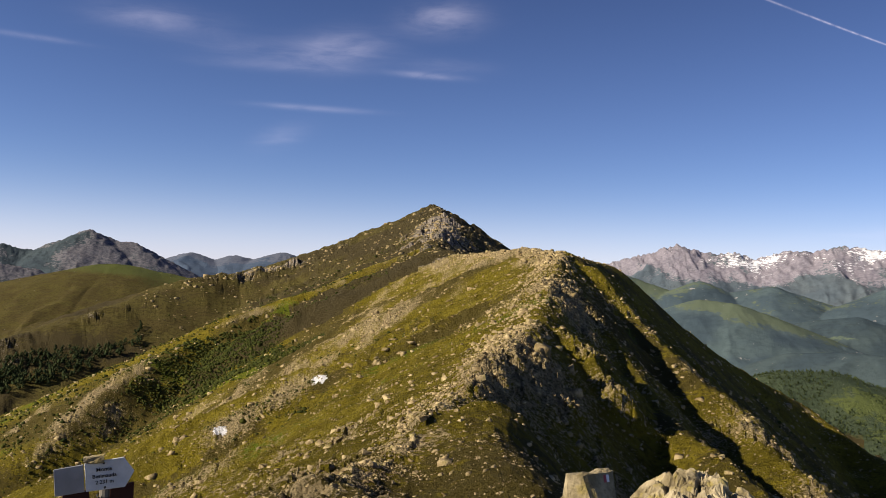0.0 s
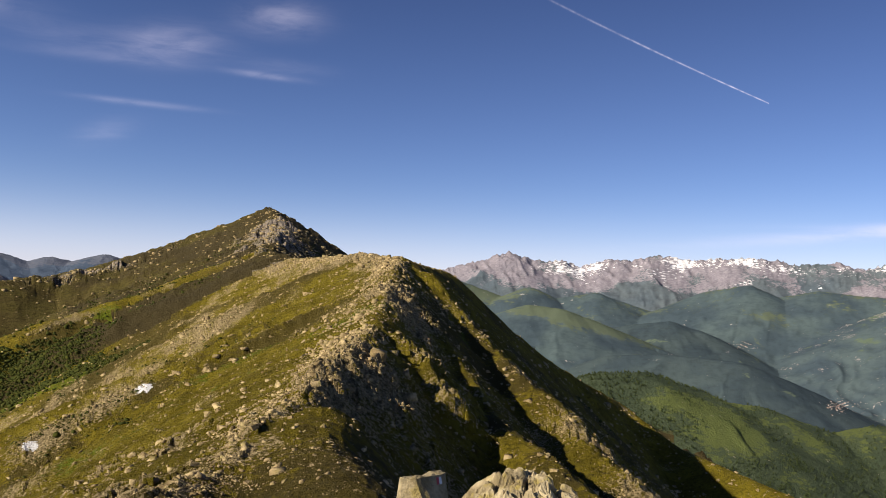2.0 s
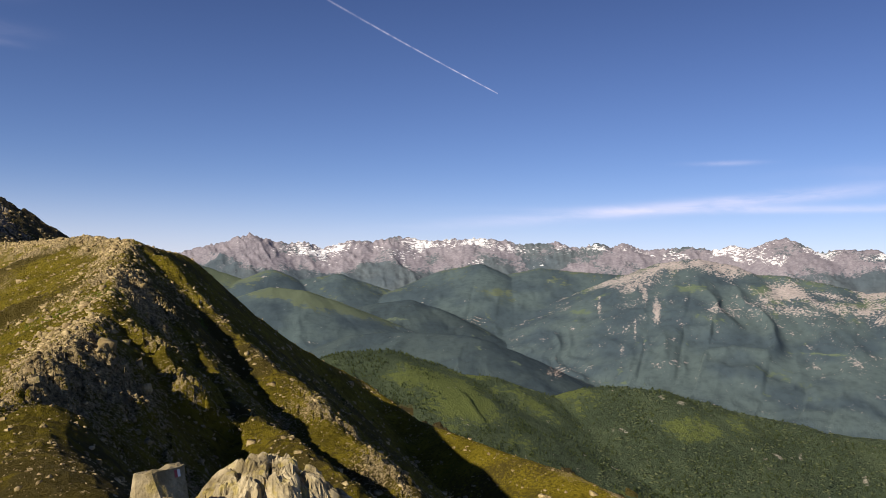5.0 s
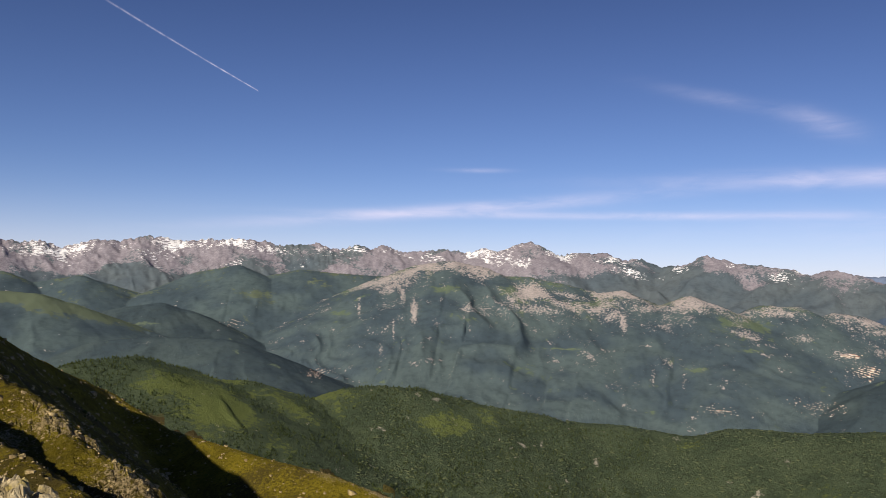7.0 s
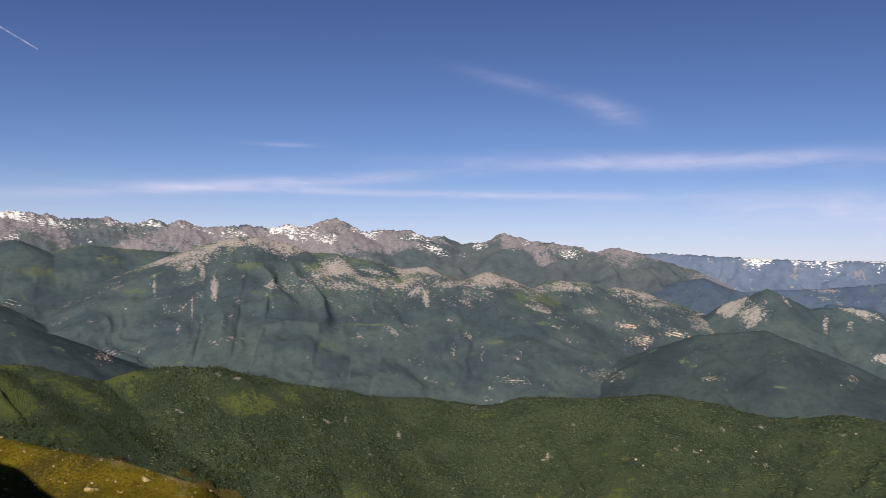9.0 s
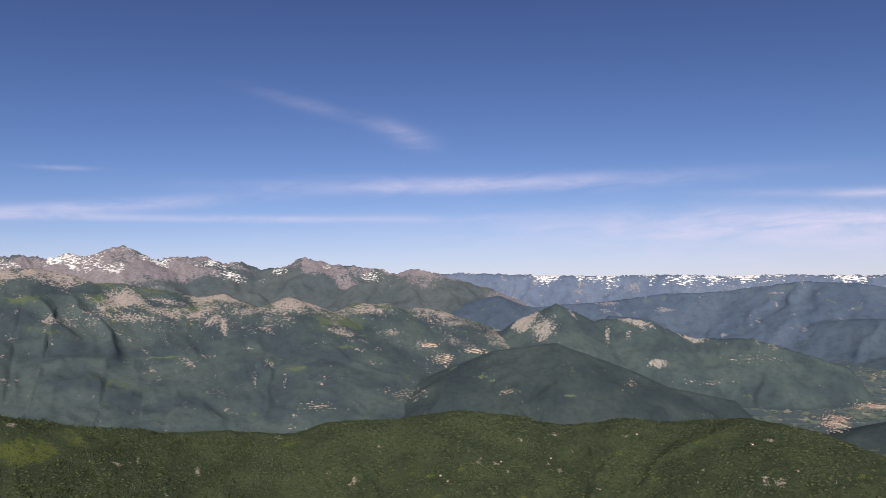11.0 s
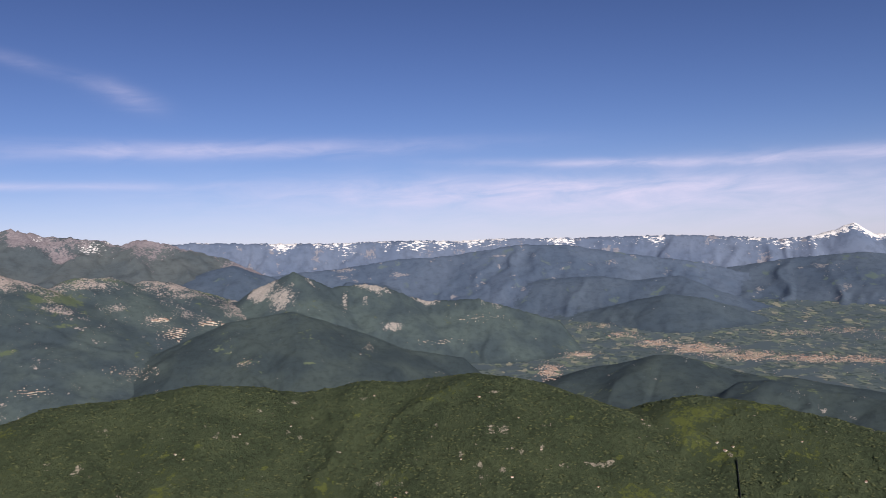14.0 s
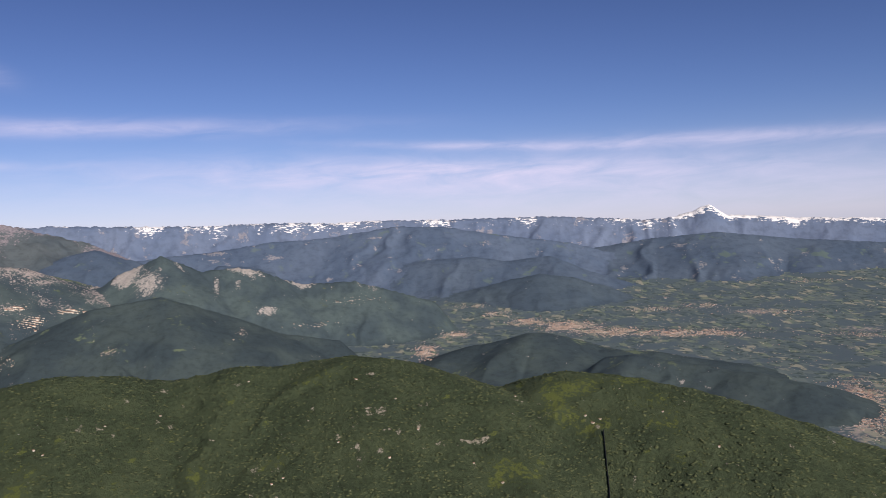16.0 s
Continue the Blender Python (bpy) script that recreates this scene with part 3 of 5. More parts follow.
def ground(x, y):
    """Height, owner and distance from the crest of the land at x, y (flat arrays)."""
    r = np.hypot(x, y)
    best = np.interp(r, BASE_R, BASE_Z) + 6 * fbm(x, y, 300, 3, 3.0)
    owner = np.full(x.shape, -1)
    away = np.full(x.shape, 1e4)
    line_of = np.full(x.shape, -1)
    for n, (c, pts) in enumerate(zip(CRESTS, LINES)):
        group, left, right, round_, spur, spacing, jag, line = c
        reach = (pts[:, 2].max() + 460) / min(left, right) * 1.5
        lo, hi = pts[:, :2].min(0) - reach, pts[:, :2].max(0) + reach
        pick = np.nonzero((x > lo[0]) & (x < hi[0]) & (y > lo[1]) & (y < hi[1]))[0]
        px, py = x[pick], y[pick]
        close = group in ("near", "peak")
        dist, side, along, spans = np.full(px.shape, 1e9), np.zeros(px.shape), np.zeros(px.shape), []
        rows, gone = list(pts), 0.0
        for k, (p, q) in enumerate(zip(rows[:-1], rows[1:])):
            v = q[:2] - p[:2]
            size = math.hypot(*v)
            u = np.clip(((px - p[0]) * v[0] + (py - p[1]) * v[1]) / size ** 2, 0, 1)
            dx, dy = px - p[0] - u * v[0], py - p[1] - u * v[1]
            dd = np.hypot(dx, dy)
            s = (v[0] * dy - v[1] * dx) / size
            better = dd < dist
            dist = np.where(better, dd, dist)
            side = np.where(better, s, side)
            along = np.where(better, gone + u * size, along)
            gone += size
            if k == 0 or k == len(rows) - 2:
                run = ((px - p[0]) * v[0] + (py - p[1]) * v[1]) / size
                over = np.maximum(-run if k == 0 else 0, run - size if k == len(rows) - 2 else 0)
                dd = np.hypot(dd, 2.0 * np.maximum(over, 0))
            spans.append((dd, p[2] + u * (q[2] - p[2])))
        steep = right + (left - right) / (1 + np.exp(-np.clip(side / (0.3 * round_ + 0.1), -30, 30)))
        grow = 1 - np.exp(-dist / (spacing * 0.35))
        warp = fbm(px, py, spacing * 1.3, 3, n + 0.5)
        if close:
            wx, wy = px + spacing * 0.4 * warp, py - spacing * 0.4 * warp
            ribs = 0.65 * ridged(wx, wy, spacing * 1.3, 3, n + 20.0) + 0.35 * ridged(wx, wy, spacing * 0.42, 3, n + 25.0)
            fade = np.exp(-dist / (2.2 * spacing)) if group == "near" else 1.0
            steep = steep * (1 - 0.45 * spur * ribs * grow * fade)
        else:
            sl = along + spacing * (1.0 * warp * grow + 7.3 * (side > 0))
            late = 1 - np.exp(-dist / (spacing * 0.9))
            ribs = 0.62 * ridged(sl, dist * 0.22, spacing * 0.9, 1, n + 20.0) + 0.3 * late * ridged(sl, dist * 0.3, spacing * 0.38, 2, n + 25.0) + 0.2 * ridged(px, py, spacing * 0.5, 3, n + 27.0)
        h = np.full(px.shape, -1e9)
        for dd, top in spans:
            h = np.maximum(h, top - steep * (np.sqrt(dd * dd + round_ * round_) - round_))
        if not close:
            h += 0.62 * steep * spur * ribs * 0.8 * spacing * (1 - np.exp(-dist / (0.8 * spacing)))
        rag = 1.0 if close else 0.25 + 0.75 * np.exp(-dist / (0.5 * spacing))
        h += jag * rag * (0.2 + ridged(px, py, spacing * 0.22, 4, n + 40.0)) * (0.4 + 1.0 * grow)
        h += jag * 0.6 * ridged(px, py, spacing * 0.09, 2, n + 80.0) * np.exp(-dist / (spacing * 0.3))
        h += spacing * (0.02 if n == 1 else 0.05 if close else 0.022) * fbm(px, py, spacing * 0.8, 5, n + 60.0, 0.5) * grow
        old = best[pick]
        soft = 0.03 * spacing
        new_h = np.where(h > old, h, old) + soft * np.exp(-np.abs(h - old) / soft) * 0.5
        best[pick] = new_h
        take = h > old
        owner[pick[take]] = GROUPS.index(group)
        away[pick[take]] = dist[take]
        line_of[pick[take]] = n
    return best, owner, away, line_of


# a polar sheet round the summit: fine where the camera looks, coarse elsewhere
AZ_DEG = np.concatenate([np.arange(-33, 48, 1 / 12), np.arange(48, 133.01, 0.125), np.arange(135, 326.1, 2.0)])
AZ = np.radians(AZ_DEG)
RR = np.concatenate([[0.0, 0.6, 1.5, 3.0], np.geomspace(5, 20, 46)[:-1], np.geomspace(20, 480, 292)[:-1], np.geomspace(480, 1150, 62)[:-1], np.geomspace(1150, 4950, 300)])
NA, NR = len(AZ), len(RR)
OPEN_SECTOR = int(np.searchsorted(AZ_DEG, 48.0))          # columns below this one look along the ridge
OUTER_RING = int(np.searchsorted(RR, 900.0))
COLS, ROWS_R = np.arange(NA), np.arange(NR)
COARSE_COL = (COLS <= OPEN_SECTOR) | ((COLS - OPEN_SECTOR) % 10 == 0) | (AZ_DEG >= 133)
COARSE_ROW = (ROWS_R >= OUTER_RING) | ((OUTER_RING - ROWS_R) % 6 == 0) | (ROWS_R == 0)
KEPT = (COLS[None] <= OPEN_SECTOR) & (ROWS_R[:, None] >= 0) | (ROWS_R[:, None] >= OUTER_RING) | (COARSE_COL[None] & COARSE_ROW[:, None]) | (AZ_DEG[None] >= 133) & COARSE_ROW[:, None]
INDEX = np.full((NR, NA), -1)
INDEX[KEPT] = np.arange(KEPT.sum())
GX, GY = (RR[:, None] * np.sin(AZ))[KEPT], (RR[:, None] * np.cos(AZ))[KEPT]
GZ, OWN, AWAY, LINE = ground(GX, GY)


def blocks(x, y, size, seed):
    """Broken bedrock: tilted facets, one to a cell, with open cracks between them; about -1 to 1."""
    w = 0.35 * fbm(x, y, size * 1.7, 2, seed)
    gx, gy = x / size + w, y / size - w
    cx, cy = np.floor(gx).astype(np.int64), np.floor(gy).astype(np.int64)
    d1, d2, out = np.full(x.shape, 9.0), np.full(x.shape, 9.0), np.zeros(x.shape)
    for i in (-1, 0, 1):
        for j in (-1, 0, 1):
            a, b = (cx + i + int(seed * 7)) & 255, (cy + j + int(seed * 13)) & 255
            dx, dy = gx - cx - i - TABLE[a, b], gy - cy - j - TABLE[b, a]
            d = np.hypot(dx, dy)
            near_ = d < d1
            lift = TABLE[a ^ 91, b] * 1.5 - 0.75 + 1.3 * (dx * (TABLE[a, b ^ 37] - 0.5) + dy * (TABLE[a ^ 55, b ^ 19] - 0.5))
            d2 = np.where(near_, d1, np.minimum(d2, d))
            out = np.where(near_, lift, out)
            d1 = np.where(near_, d, d1)
    return out - 0.55 * np.clip(1 - (d2 - d1) * 5, 0, 1)


# broken rock along the near crests
NEAR_R = np.hypot(GX, GY)
NEAR = OWN == GROUPS.index("near")
WESTERN = ((LINE == 1) | (LINE == len(CRESTS) - 2)) & (NEAR_R > 150)
RIB = (LINE == 2) | (LINE == 3)
STREWN = 0.42 * np.exp(-AWAY / 7) + 0.13 - np.clip(AWAY, 0, 300) / 1100 + 1.0 * fbm(GX * 2.0, GY * 0.75, 26, 5, 8.0, 0.62) - 0.25 * WESTERN - 0.3 * RIB - 0.65 * (LINE == len(CRESTS) - 3) - (0.3 * np.exp(-AWAY / 9) + 0.06) * ((LINE == 1) | (LINE == 4))
AHEAD = np.clip((50 - np.degrees(np.arctan2(GX, GY))) / 12, 0, 1)
CRAGGY = NEAR * AHEAD * np.clip((STREWN - 0.22) * 2.2, 0, 1) * np.clip(NEAR_R / 20, 0, 1)
pick = np.nonzero((CRAGGY > 0.01) & (NEAR_R < 520))[0]
bx, by, br = GX[pick], GY[pick], NEAR_R[pick]
GZ[pick] += CRAGGY[pick] * (0.75 * blocks(bx, by, 2.3, 3.0) + 0.3 * blocks(bx, by, 0.95, 5.0) * np.clip(2 - br / 80, 0, 1) + 0.7 * blocks(bx, by, 5.2, 7.0) * np.clip(br / 120 - 0.3, 0, 1) + 0.3) * np.clip(1.7 - br / 230, 0.2, 1)
GZ = GZ + NEAR * AHEAD * np.clip(NEAR_R / 60, 0, 1) * np.clip(1 - NEAR_R / 700, 0, 1) * ~WESTERN * (0.35 * fbm(GX * 1.4, GY * 0.8, 9, 4, 73.0, 0.6))
SLAB = 0.35 - AWAY / 130 + 0.95 * fbm(GX, GY, 70, 4, 8.0, 0.6)
pick = np.nonzero((OWN == GROUPS.index("peak")) & (SLAB > 0.1))[0]
GZ[pick] += np.clip(SLAB[pick] * 2 - 0.2, 0, 1) * (4.5 * blocks(GX[pick], GY[pick], 17.0, 9.0) + 2.0 * blocks(GX[pick], GY[pick], 7.0, 11.0))


ROCK, SNOW, MEADOW, HEATH = (np.zeros(GX.shape) for _ in range(4))


def owned(*names):
    return np.isin(OWN, [GROUPS.index(n) for n in names])


def where(names, field, value):
    m = owned(*names)
    field[m] = value[m]


spots = fbm(GX, GY, 60, 4, 5.0)
where(["near"], ROCK, STREWN)
where(["near"], HEATH, 0.35 + 0.9 * fbm(GX, GY, 50, 3, 12.0) + np.clip(AWAY - 60, 0, 100) / 250)
where(["near"], MEADOW, 0.12 + 0.85 * fbm(GX, GY, 40, 4, 21.0) - 0.35 * ((LINE >= 1) & (LINE <= 3)) - 0.3 * WESTERN)
HEATH = np.where((LINE >= 1) & (LINE <= 3), 0.42 + 0.8 * fbm(GX, GY, 18, 4, 12.0, 0.6), HEATH)
where(["peak"], ROCK, SLAB - 0.04)
where(["peak"], HEATH, 0.54 + 0.95 * fbm(GX, GY, 70, 5, 12.0, 0.6))
FARX = ["range_i", "range_i3", "peak_l1", "range_l2", "crag_c"]
where(FARX, ROCK, 0.75 - 0.3 * owned("range_i3") - AWAY / 700 + 0.9 * fbm(GX, GY, 200, 4, 9.0))
where(["range_i", "range_i3"], SNOW, 0.37 - np.abs(AWAY - 55) / 420 + 0.7 * fbm(GX, GY, 110, 4, 15.0, 0.6) - 0.12 * owned("range_i3"))
where(["massif_k", "massif_k2"], ROCK, 0.4 - AWAY / 800 + 0.85 * fbm(GX, GY, 110, 5, 9.0, 0.6))
where(["hill_u"], ROCK, np.where(np.degrees(np.arctan2(GX, GY)) < 83, 0.55, 0.1) - AWAY / 300 + 0.9 * fbm(GX, GY, 100, 4, 9.0))
where(["range_j"], ROCK, 0.12 + 0.9 * fbm(GX, GY, 60, 5, 9.0, 0.6))
where(["hills_w5", "hills_w3", "hills_w4"], ROCK, 0.02 + 0.95 * fbm(GX, GY, 60, 5, 9.0, 0.65))
where(["hills_w5", "hills_w3", "hills_w4", "hills_w2"], MEADOW, 0.05 + 0.95 * fbm(GX, GY, 80, 5, 19.0, 0.6))
CLIFFS = -0.13 + 0.95 * fbm(GX, GY, 24, 4, 77.0, 0.6)
where(["hill_o", "hill_o4"], ROCK, CLIFFS)
where(["range_j"], SNOW, 0.42 - AWAY / 200 + 0.6 * fbm(GX, GY, 120, 4, 15.0, 0.6))
where(["peak_j2"], SNOW, 0.84 - AWAY / 75 + 0.5 * fbm(GX, GY, 90, 4, 15.0, 0.6))
where(["hill_o"], MEADOW, 0.1 + 0.34 / (1 + np.exp((np.degrees(np.arctan2(GX, GY)) - 36 + 7 * fbm(GX, GY, 160, 3, 44.0)) / 1.2)) + 0.75 * fbm(GX, GY, 120, 4, 19.0))
where(["hills_m", "hill_g", "hill_d"], MEADOW, 0.42 - AWAY / 500 + 0.7 * fbm(GX, GY, 220, 3, 19.0))
where(["hill_o4", "hill_p", "hill_q", "hill_t"], MEADOW, 0.12 + 0.75 * fbm(GX, GY, 120, 4, 19.0))
VAL = ["massif_k", "massif_k2", "hills_m", "hill_n", "hill_q", "hill_t", "hill_u", "hill_p", "hill_g", "hill_v"]
MEADOW = np.where(owned(*VAL), np.maximum(MEADOW - 0.1, -0.05 + 0.85 * fbm(GX, GY, 70, 4, 29.0, 0.6)), MEADOW)
UPPER = owned("massif_k", "hills_m", "massif_k2")
MEADOW = np.where(UPPER, np.maximum(MEADOW, 0.5 * np.exp(-AWAY / 220) + 0.5 * fbm(GX, GY, 140, 3, 23.0)), MEADOW)
MEADOW = np.where(owned("hill_g"), 0.85 - AWAY / 260 + 0.4 * fbm(GX, GY, 90, 3, 23.0), MEADOW)
ROCK = np.where(owned(*VAL), np.maximum(ROCK, -0.2 + 1.0 * fbm(GX, GY, 38, 4, 37.0, 0.65)), ROCK)

BEAR, RISE = np.degrees(np.arctan2(GX, GY)), np.degrees(np.arctan2(GZ, NEAR_R))


def patch(field, names, bearing, rise, half_w, half_h, value, lean=0.0):
    """A patch of bare ground, snow or meadow lying on the named land."""
    u, v = (BEAR - bearing) / half_w, (RISE - rise - lean * (BEAR - bearing)) / half_h
    m = owned(*names) if names else OWN == -1
    field[m] = np.maximum(field, value * np.exp(-(u * u + v * v)))[m]


patch(SNOW, ["near"], -8.3, -7.45, 0.45, 0.15, 2.2, 0.25)
patch(SNOW, ["near"], -14.8, -10.9, 0.42, 0.13, 2.4)
for b, e, w, h, lean in ((-10.5, -8.4, 3.0, 1.2, 0.55), (-14.0, -10.6, 3.0, 1.3, 0.5), (-5.0, -4.0, 1.2, 1.6, 0.9), (-8.0, -6.3, 1.4, 0.5, 0.5), (-13.0, -3.2, 3.0, 0.3, 0.35), (25.6, -9.5, 1.2, 0.3, -0.42), (29.0, -10.75, 2.6, 0.14, -0.38), (33.6, -12.3, 3.2, 0.12, -0.37), (27.0, -11.4, 1.1, 0.35, 0.0), (-2.4, -2.6, 1.6, 0.5, 0.9), (1.0, -1.3, 1.2, 0.5, 0.8), (-1.6, -11.6, 3.0, 0.9, 0.3)):
    patch(ROCK, ["near"], b, e, w, h, 0.68 if b < 0 else 0.45, lean)
for b, e, w, h in ((92.1, -14.3, 0.35, 0.3), (93.4, -15.0, 0.3, 0.45), (95.0, -15.4, 0.4, 0.3), (96.3, -14.2, 0.3, 0.3), (90.4, -12.3, 0.25, 0.2), (85.5, -10.3, 0.5, 0.15), (81.0, -12.6, 0.3, 0.2), (110.2, -14.2, 0.35, 0.2), (45.5, -8.2, 0.5, 0.2), (44.2, -7.9, 0.3, 0.2), (94.6, -10.2, 0.6, 0.15), (56.5, -12.0, 0.25, 0.5), (52.8, -11.0, 0.2, 0.4)):
    patch(ROCK, ["hill_o", "hill_o4"], b, e, w, h, 0.62)
patch(ROCK, ["hill_u", "hill_t"], 87.7, -5.5, 0.9, 0.4, 0.72)
patch(ROCK, ["hill_u"], 80.1, -3.2, 1.3, 1.2, 0.62, 0.3)
patch(ROCK, ["hill_u"], 84.4, -3.6, 0.3, 0.9, 0.6, 0.8)
patch(ROCK, ["hill_u"], 85.8, -3.6, 0.3, 0.6, 0.55, 0.5)
SNOW -= 0.4 * owned("range_i3") * (BEAR > 69.5)
SNOW -= 0.5 * np.exp(-((BEAR - 15.5) / 1.6) ** 2) * owned("range_i")
patch(ROCK, ["massif_k"], 43.8, -2.2, 0.28, 1.0, 0.8)
for b, e, w, h, lean in ((42.6, 0.1, 1.8, 0.8, 0.2), (42.4, -3.4, 0.12, 0.9, -0.9), (43.0, -1.0, 0.25, 0.8, -1.2), (40.0, -2.0, 0.15, 0.9, -0.8), (41.6, -4.9, 0.15, 0.5, 0.9), (52.3, -1.9, 2.4, 0.4, -0.1), (54.6, -0.9, 1.6, 0.25, -0.2), (57.5, -2.2, 1.0, 0.5, 0.3), (60.0, -1.6, 2.0, 0.35, 0.1), (62.8, -1.5, 1.4, 0.4, -0.2), (56.0, -5.0, 0.5, 0.35, -0.5), (60.2, -6.2, 0.12, 0.7, 0.0), (62.2, -6.4, 0.1, 0.8, 0.6)):
    patch(ROCK, ["massif_k", "massif_k2", "hill_q"], b, e, w, h, 0.6, lean)
for b, e, w, h in ((67.6, -1.7, 1.8, 0.3), (71.8, -2.1, 1.2, 0.25), (74.0, -2.7, 1.5, 0.25), (69.5, -3.3, 0.8, 0.25)):
    patch(ROCK, ["massif_k2", "hill_v"], b, e, w, h, 0.6)
for b, e, w, h in ((82.0, -1.15, 1.4, 0.35), (84.6, -1.45, 0.9, 0.25), (88.2, -1.9, 0.9, 0.3), (79.5, -0.9, 0.7, 0.2)):
    patch(ROCK, ["hills_w5", "hills_w3"], b, e, w, h, 0.62)
for b, e, w, h in ((50.4, -0.7, 1.4, 0.7), (56.4, -1.4, 1.4, 0.45), (66.3, -4.2, 1.4, 0.25), (54.0, -4.55, 4.0, 0.14), (46.0, -0.6, 1.6, 0.5), (33.0, -1.2, 2.0, 0.5), (26.0, -3.2, 1.4, 0.2), (38.8, -2.4, 1.3, 0.3), (63.0, -5.6, 1.2, 0.3), (77.7, -7.4, 1.1, 0.2), (81.9, -7.7, 0.9, 0.2)):
    patch(MEADOW, ["massif_k", "massif_k2", "hill_q", "hills_m", "hill_n", "hill_t"], b, e, w, h, 0.62)
patch(ROCK, ["massif_k", "massif_k2"], 58.2, -2.6, 0.3, 0.8, 0.8, -0.8)
for b, e in ((72.1, -13.0), (72.5, -14.3), (74.3, -12.6), (87.2, -13.0), (85.0, -11.4), (104.9, -11.4), (107.0, -11.0), (36.5, -9.3), (99.8, -12.0), (103.0, -14.6), (106.2, -16.6), (108.5, -13.4), (113.5, -15.8), (33.0, -8.0), (38.6, -8.6), (86.8, -16.0), (78.5, -14.4)):
    patch(MEADOW, ["hill_o", "hill_o4", "hill_q"], b, e, 0.5, 0.25, 0.66, 0.3)
for b, e, w, h in ((98.6, -8.8, 1.2, 0.7), (100.5, -7.8, 1.6, 0.35), (109.0, -7.4, 3.5, 0.5), (115.0, -8.1, 4.5, 0.35), (126.5, -13.5, 2.2, 2.4), (121.0, -6.6, 3.5, 0.3), (127.0, -7.6, 3.0, 0.3)):
    patch(ROCK, [], b, e, w, h, 0.55)

# The distant land takes its haze from the tint of its material.
LAND = {
    "near": ("mountain_ridge", ALPINE, "rocky grass ridge with boulders along its crest", "mountain"),
    "peak": ("pointed_peak", HEATH_M, "pointed brown peak of heath, grass and rock slabs", "mountain"),
    "hill_d": ("grassy_hill", HEATH_M, "smooth green grassy hill below a grey peak", "hill"),
    "crag_c": ("dark_crag", SLATE, "dark grey crag at the head of a valley", "mountain"),
    "peak_l1": ("grey_peak", SLATE, "grey rocky peak with a few snow patches", "mountain"),
    "range_l2": ("hazed_ridge", RIDGE_HAZE, "low mountain ridge far away, painted in haze blue", "mountain range"),
    "range_i": ("snowy_range", HIGH_HAZE, "jagged granite range streaked with old snow", "mountain range"),
    "range_i3": ("hazed_granite_range", HIGH_HAZE, "brown granite range with scattered snow", "mountain range"),
    "range_j": ("hazed_far_range", FAR_HAZE, "far range painted in haze blue, with a snowy skyline", "mountain range"),
    "peak_j2": ("pyramid_peak", FAR_HAZE, "high snow-covered pyramid peak on the skyline", "mountain"),
    "massif_k": ("limestone_massif", CRAG_HAZE, "pale limestone massif with pasture and scree gullies", "mountain"),
    "massif_k2": ("limestone_spur", CRAG_HAZE, "low limestone spur with pale crags above forest", "mountain"),
    "hills_m": ("green_foothills", VALLEY_HAZE, "green foothills with meadows below the snowy range", "hills"),
    "hill_g": ("pasture_hill", VALLEY_HAZE, "rounded hill with pasture on its top", "hill"),
    "hill_n": ("dark_wooded_hill", DARK_FOREST_HAZE, "dark wooded hill above a valley village", "hill"),
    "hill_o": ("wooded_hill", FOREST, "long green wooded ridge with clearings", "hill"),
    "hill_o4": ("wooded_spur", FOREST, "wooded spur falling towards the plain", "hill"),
    "hill_p": ("low_wooded_hill", DARK_FOREST_HAZE, "low wooded hill at the edge of the plain", "hill"),
    "hill_q": ("village_hill", VALLEY_HAZE, "wooded hill that carries a bright village", "hill"),
    "hill_t": ("wooded_cone", DARK_FOREST_HAZE, "dark cone-shaped wooded hill", "hill"),
    "hill_u": ("cliff_hill", VALLEY_HAZE, "wooded hill with a bare grey cliff face", "hill"),
    "hill_v": ("side_hill", HAZE_BLUE, "rounded hill at a valley mouth, painted in haze blue-green", "hill"),
    "hills_w3": ("haze_blue_hills", PALE_HAZE, "wooded hills far away, painted in pale haze blue", "hills"),
    "hills_w2": ("haze_blue_hills", HAZE_BLUE, "wooded hills beside the plain, painted in haze blue", "hills"),
    "hills_w6": ("haze_blue_hills", DARK_HAZE, "wooded hills rising from the plain, painted in dark haze blue-green", "hills"),
    "hills_w4": ("haze_blue_hills", HAZE_BLUE, "hills at the far edge of the plain, painted in haze blue", "hills"),
    "hills_w5": ("haze_blue_hills", PALE_HAZE, "hills under the far range, painted in haze blue-grey", "hills"),
}


def sheet(name, faces, mat):
    used, index = np.unique(faces, return_inverse=True)
    me = bpy.data.meshes.new(name)
    me.vertices.add(len(used))
    me.vertices.foreach_set("co", np.stack([GX[used], GY[used], GZ[used]], 1).astype(np.float32).ravel())
    me.loops.add(faces.size)
    me.loops.foreach_set("vertex_index", index.ravel().astype(np.int32))
    me.polygons.add(len(faces))
    me.polygons.foreach_set("loop_start", np.arange(0, faces.size, 4, dtype=np.int32))
    me.polygons.foreach_set("use_smooth", ~((ROCK[faces[:, 0]] > 0.36) & np.isin(OWN[faces[:, 0]], [GROUPS.index("near"), GROUPS.index("peak")])))
    for key, field in (("rock", ROCK), ("snow", SNOW), ("meadow", MEADOW), ("heath", HEATH)):
        me.attributes.new(key, "FLOAT", "POINT").data.foreach_set("value", field[used].astype(np.float32))
    me.materials.append(mat)
    me.update(calc_edges=True)
    return new(name, me)


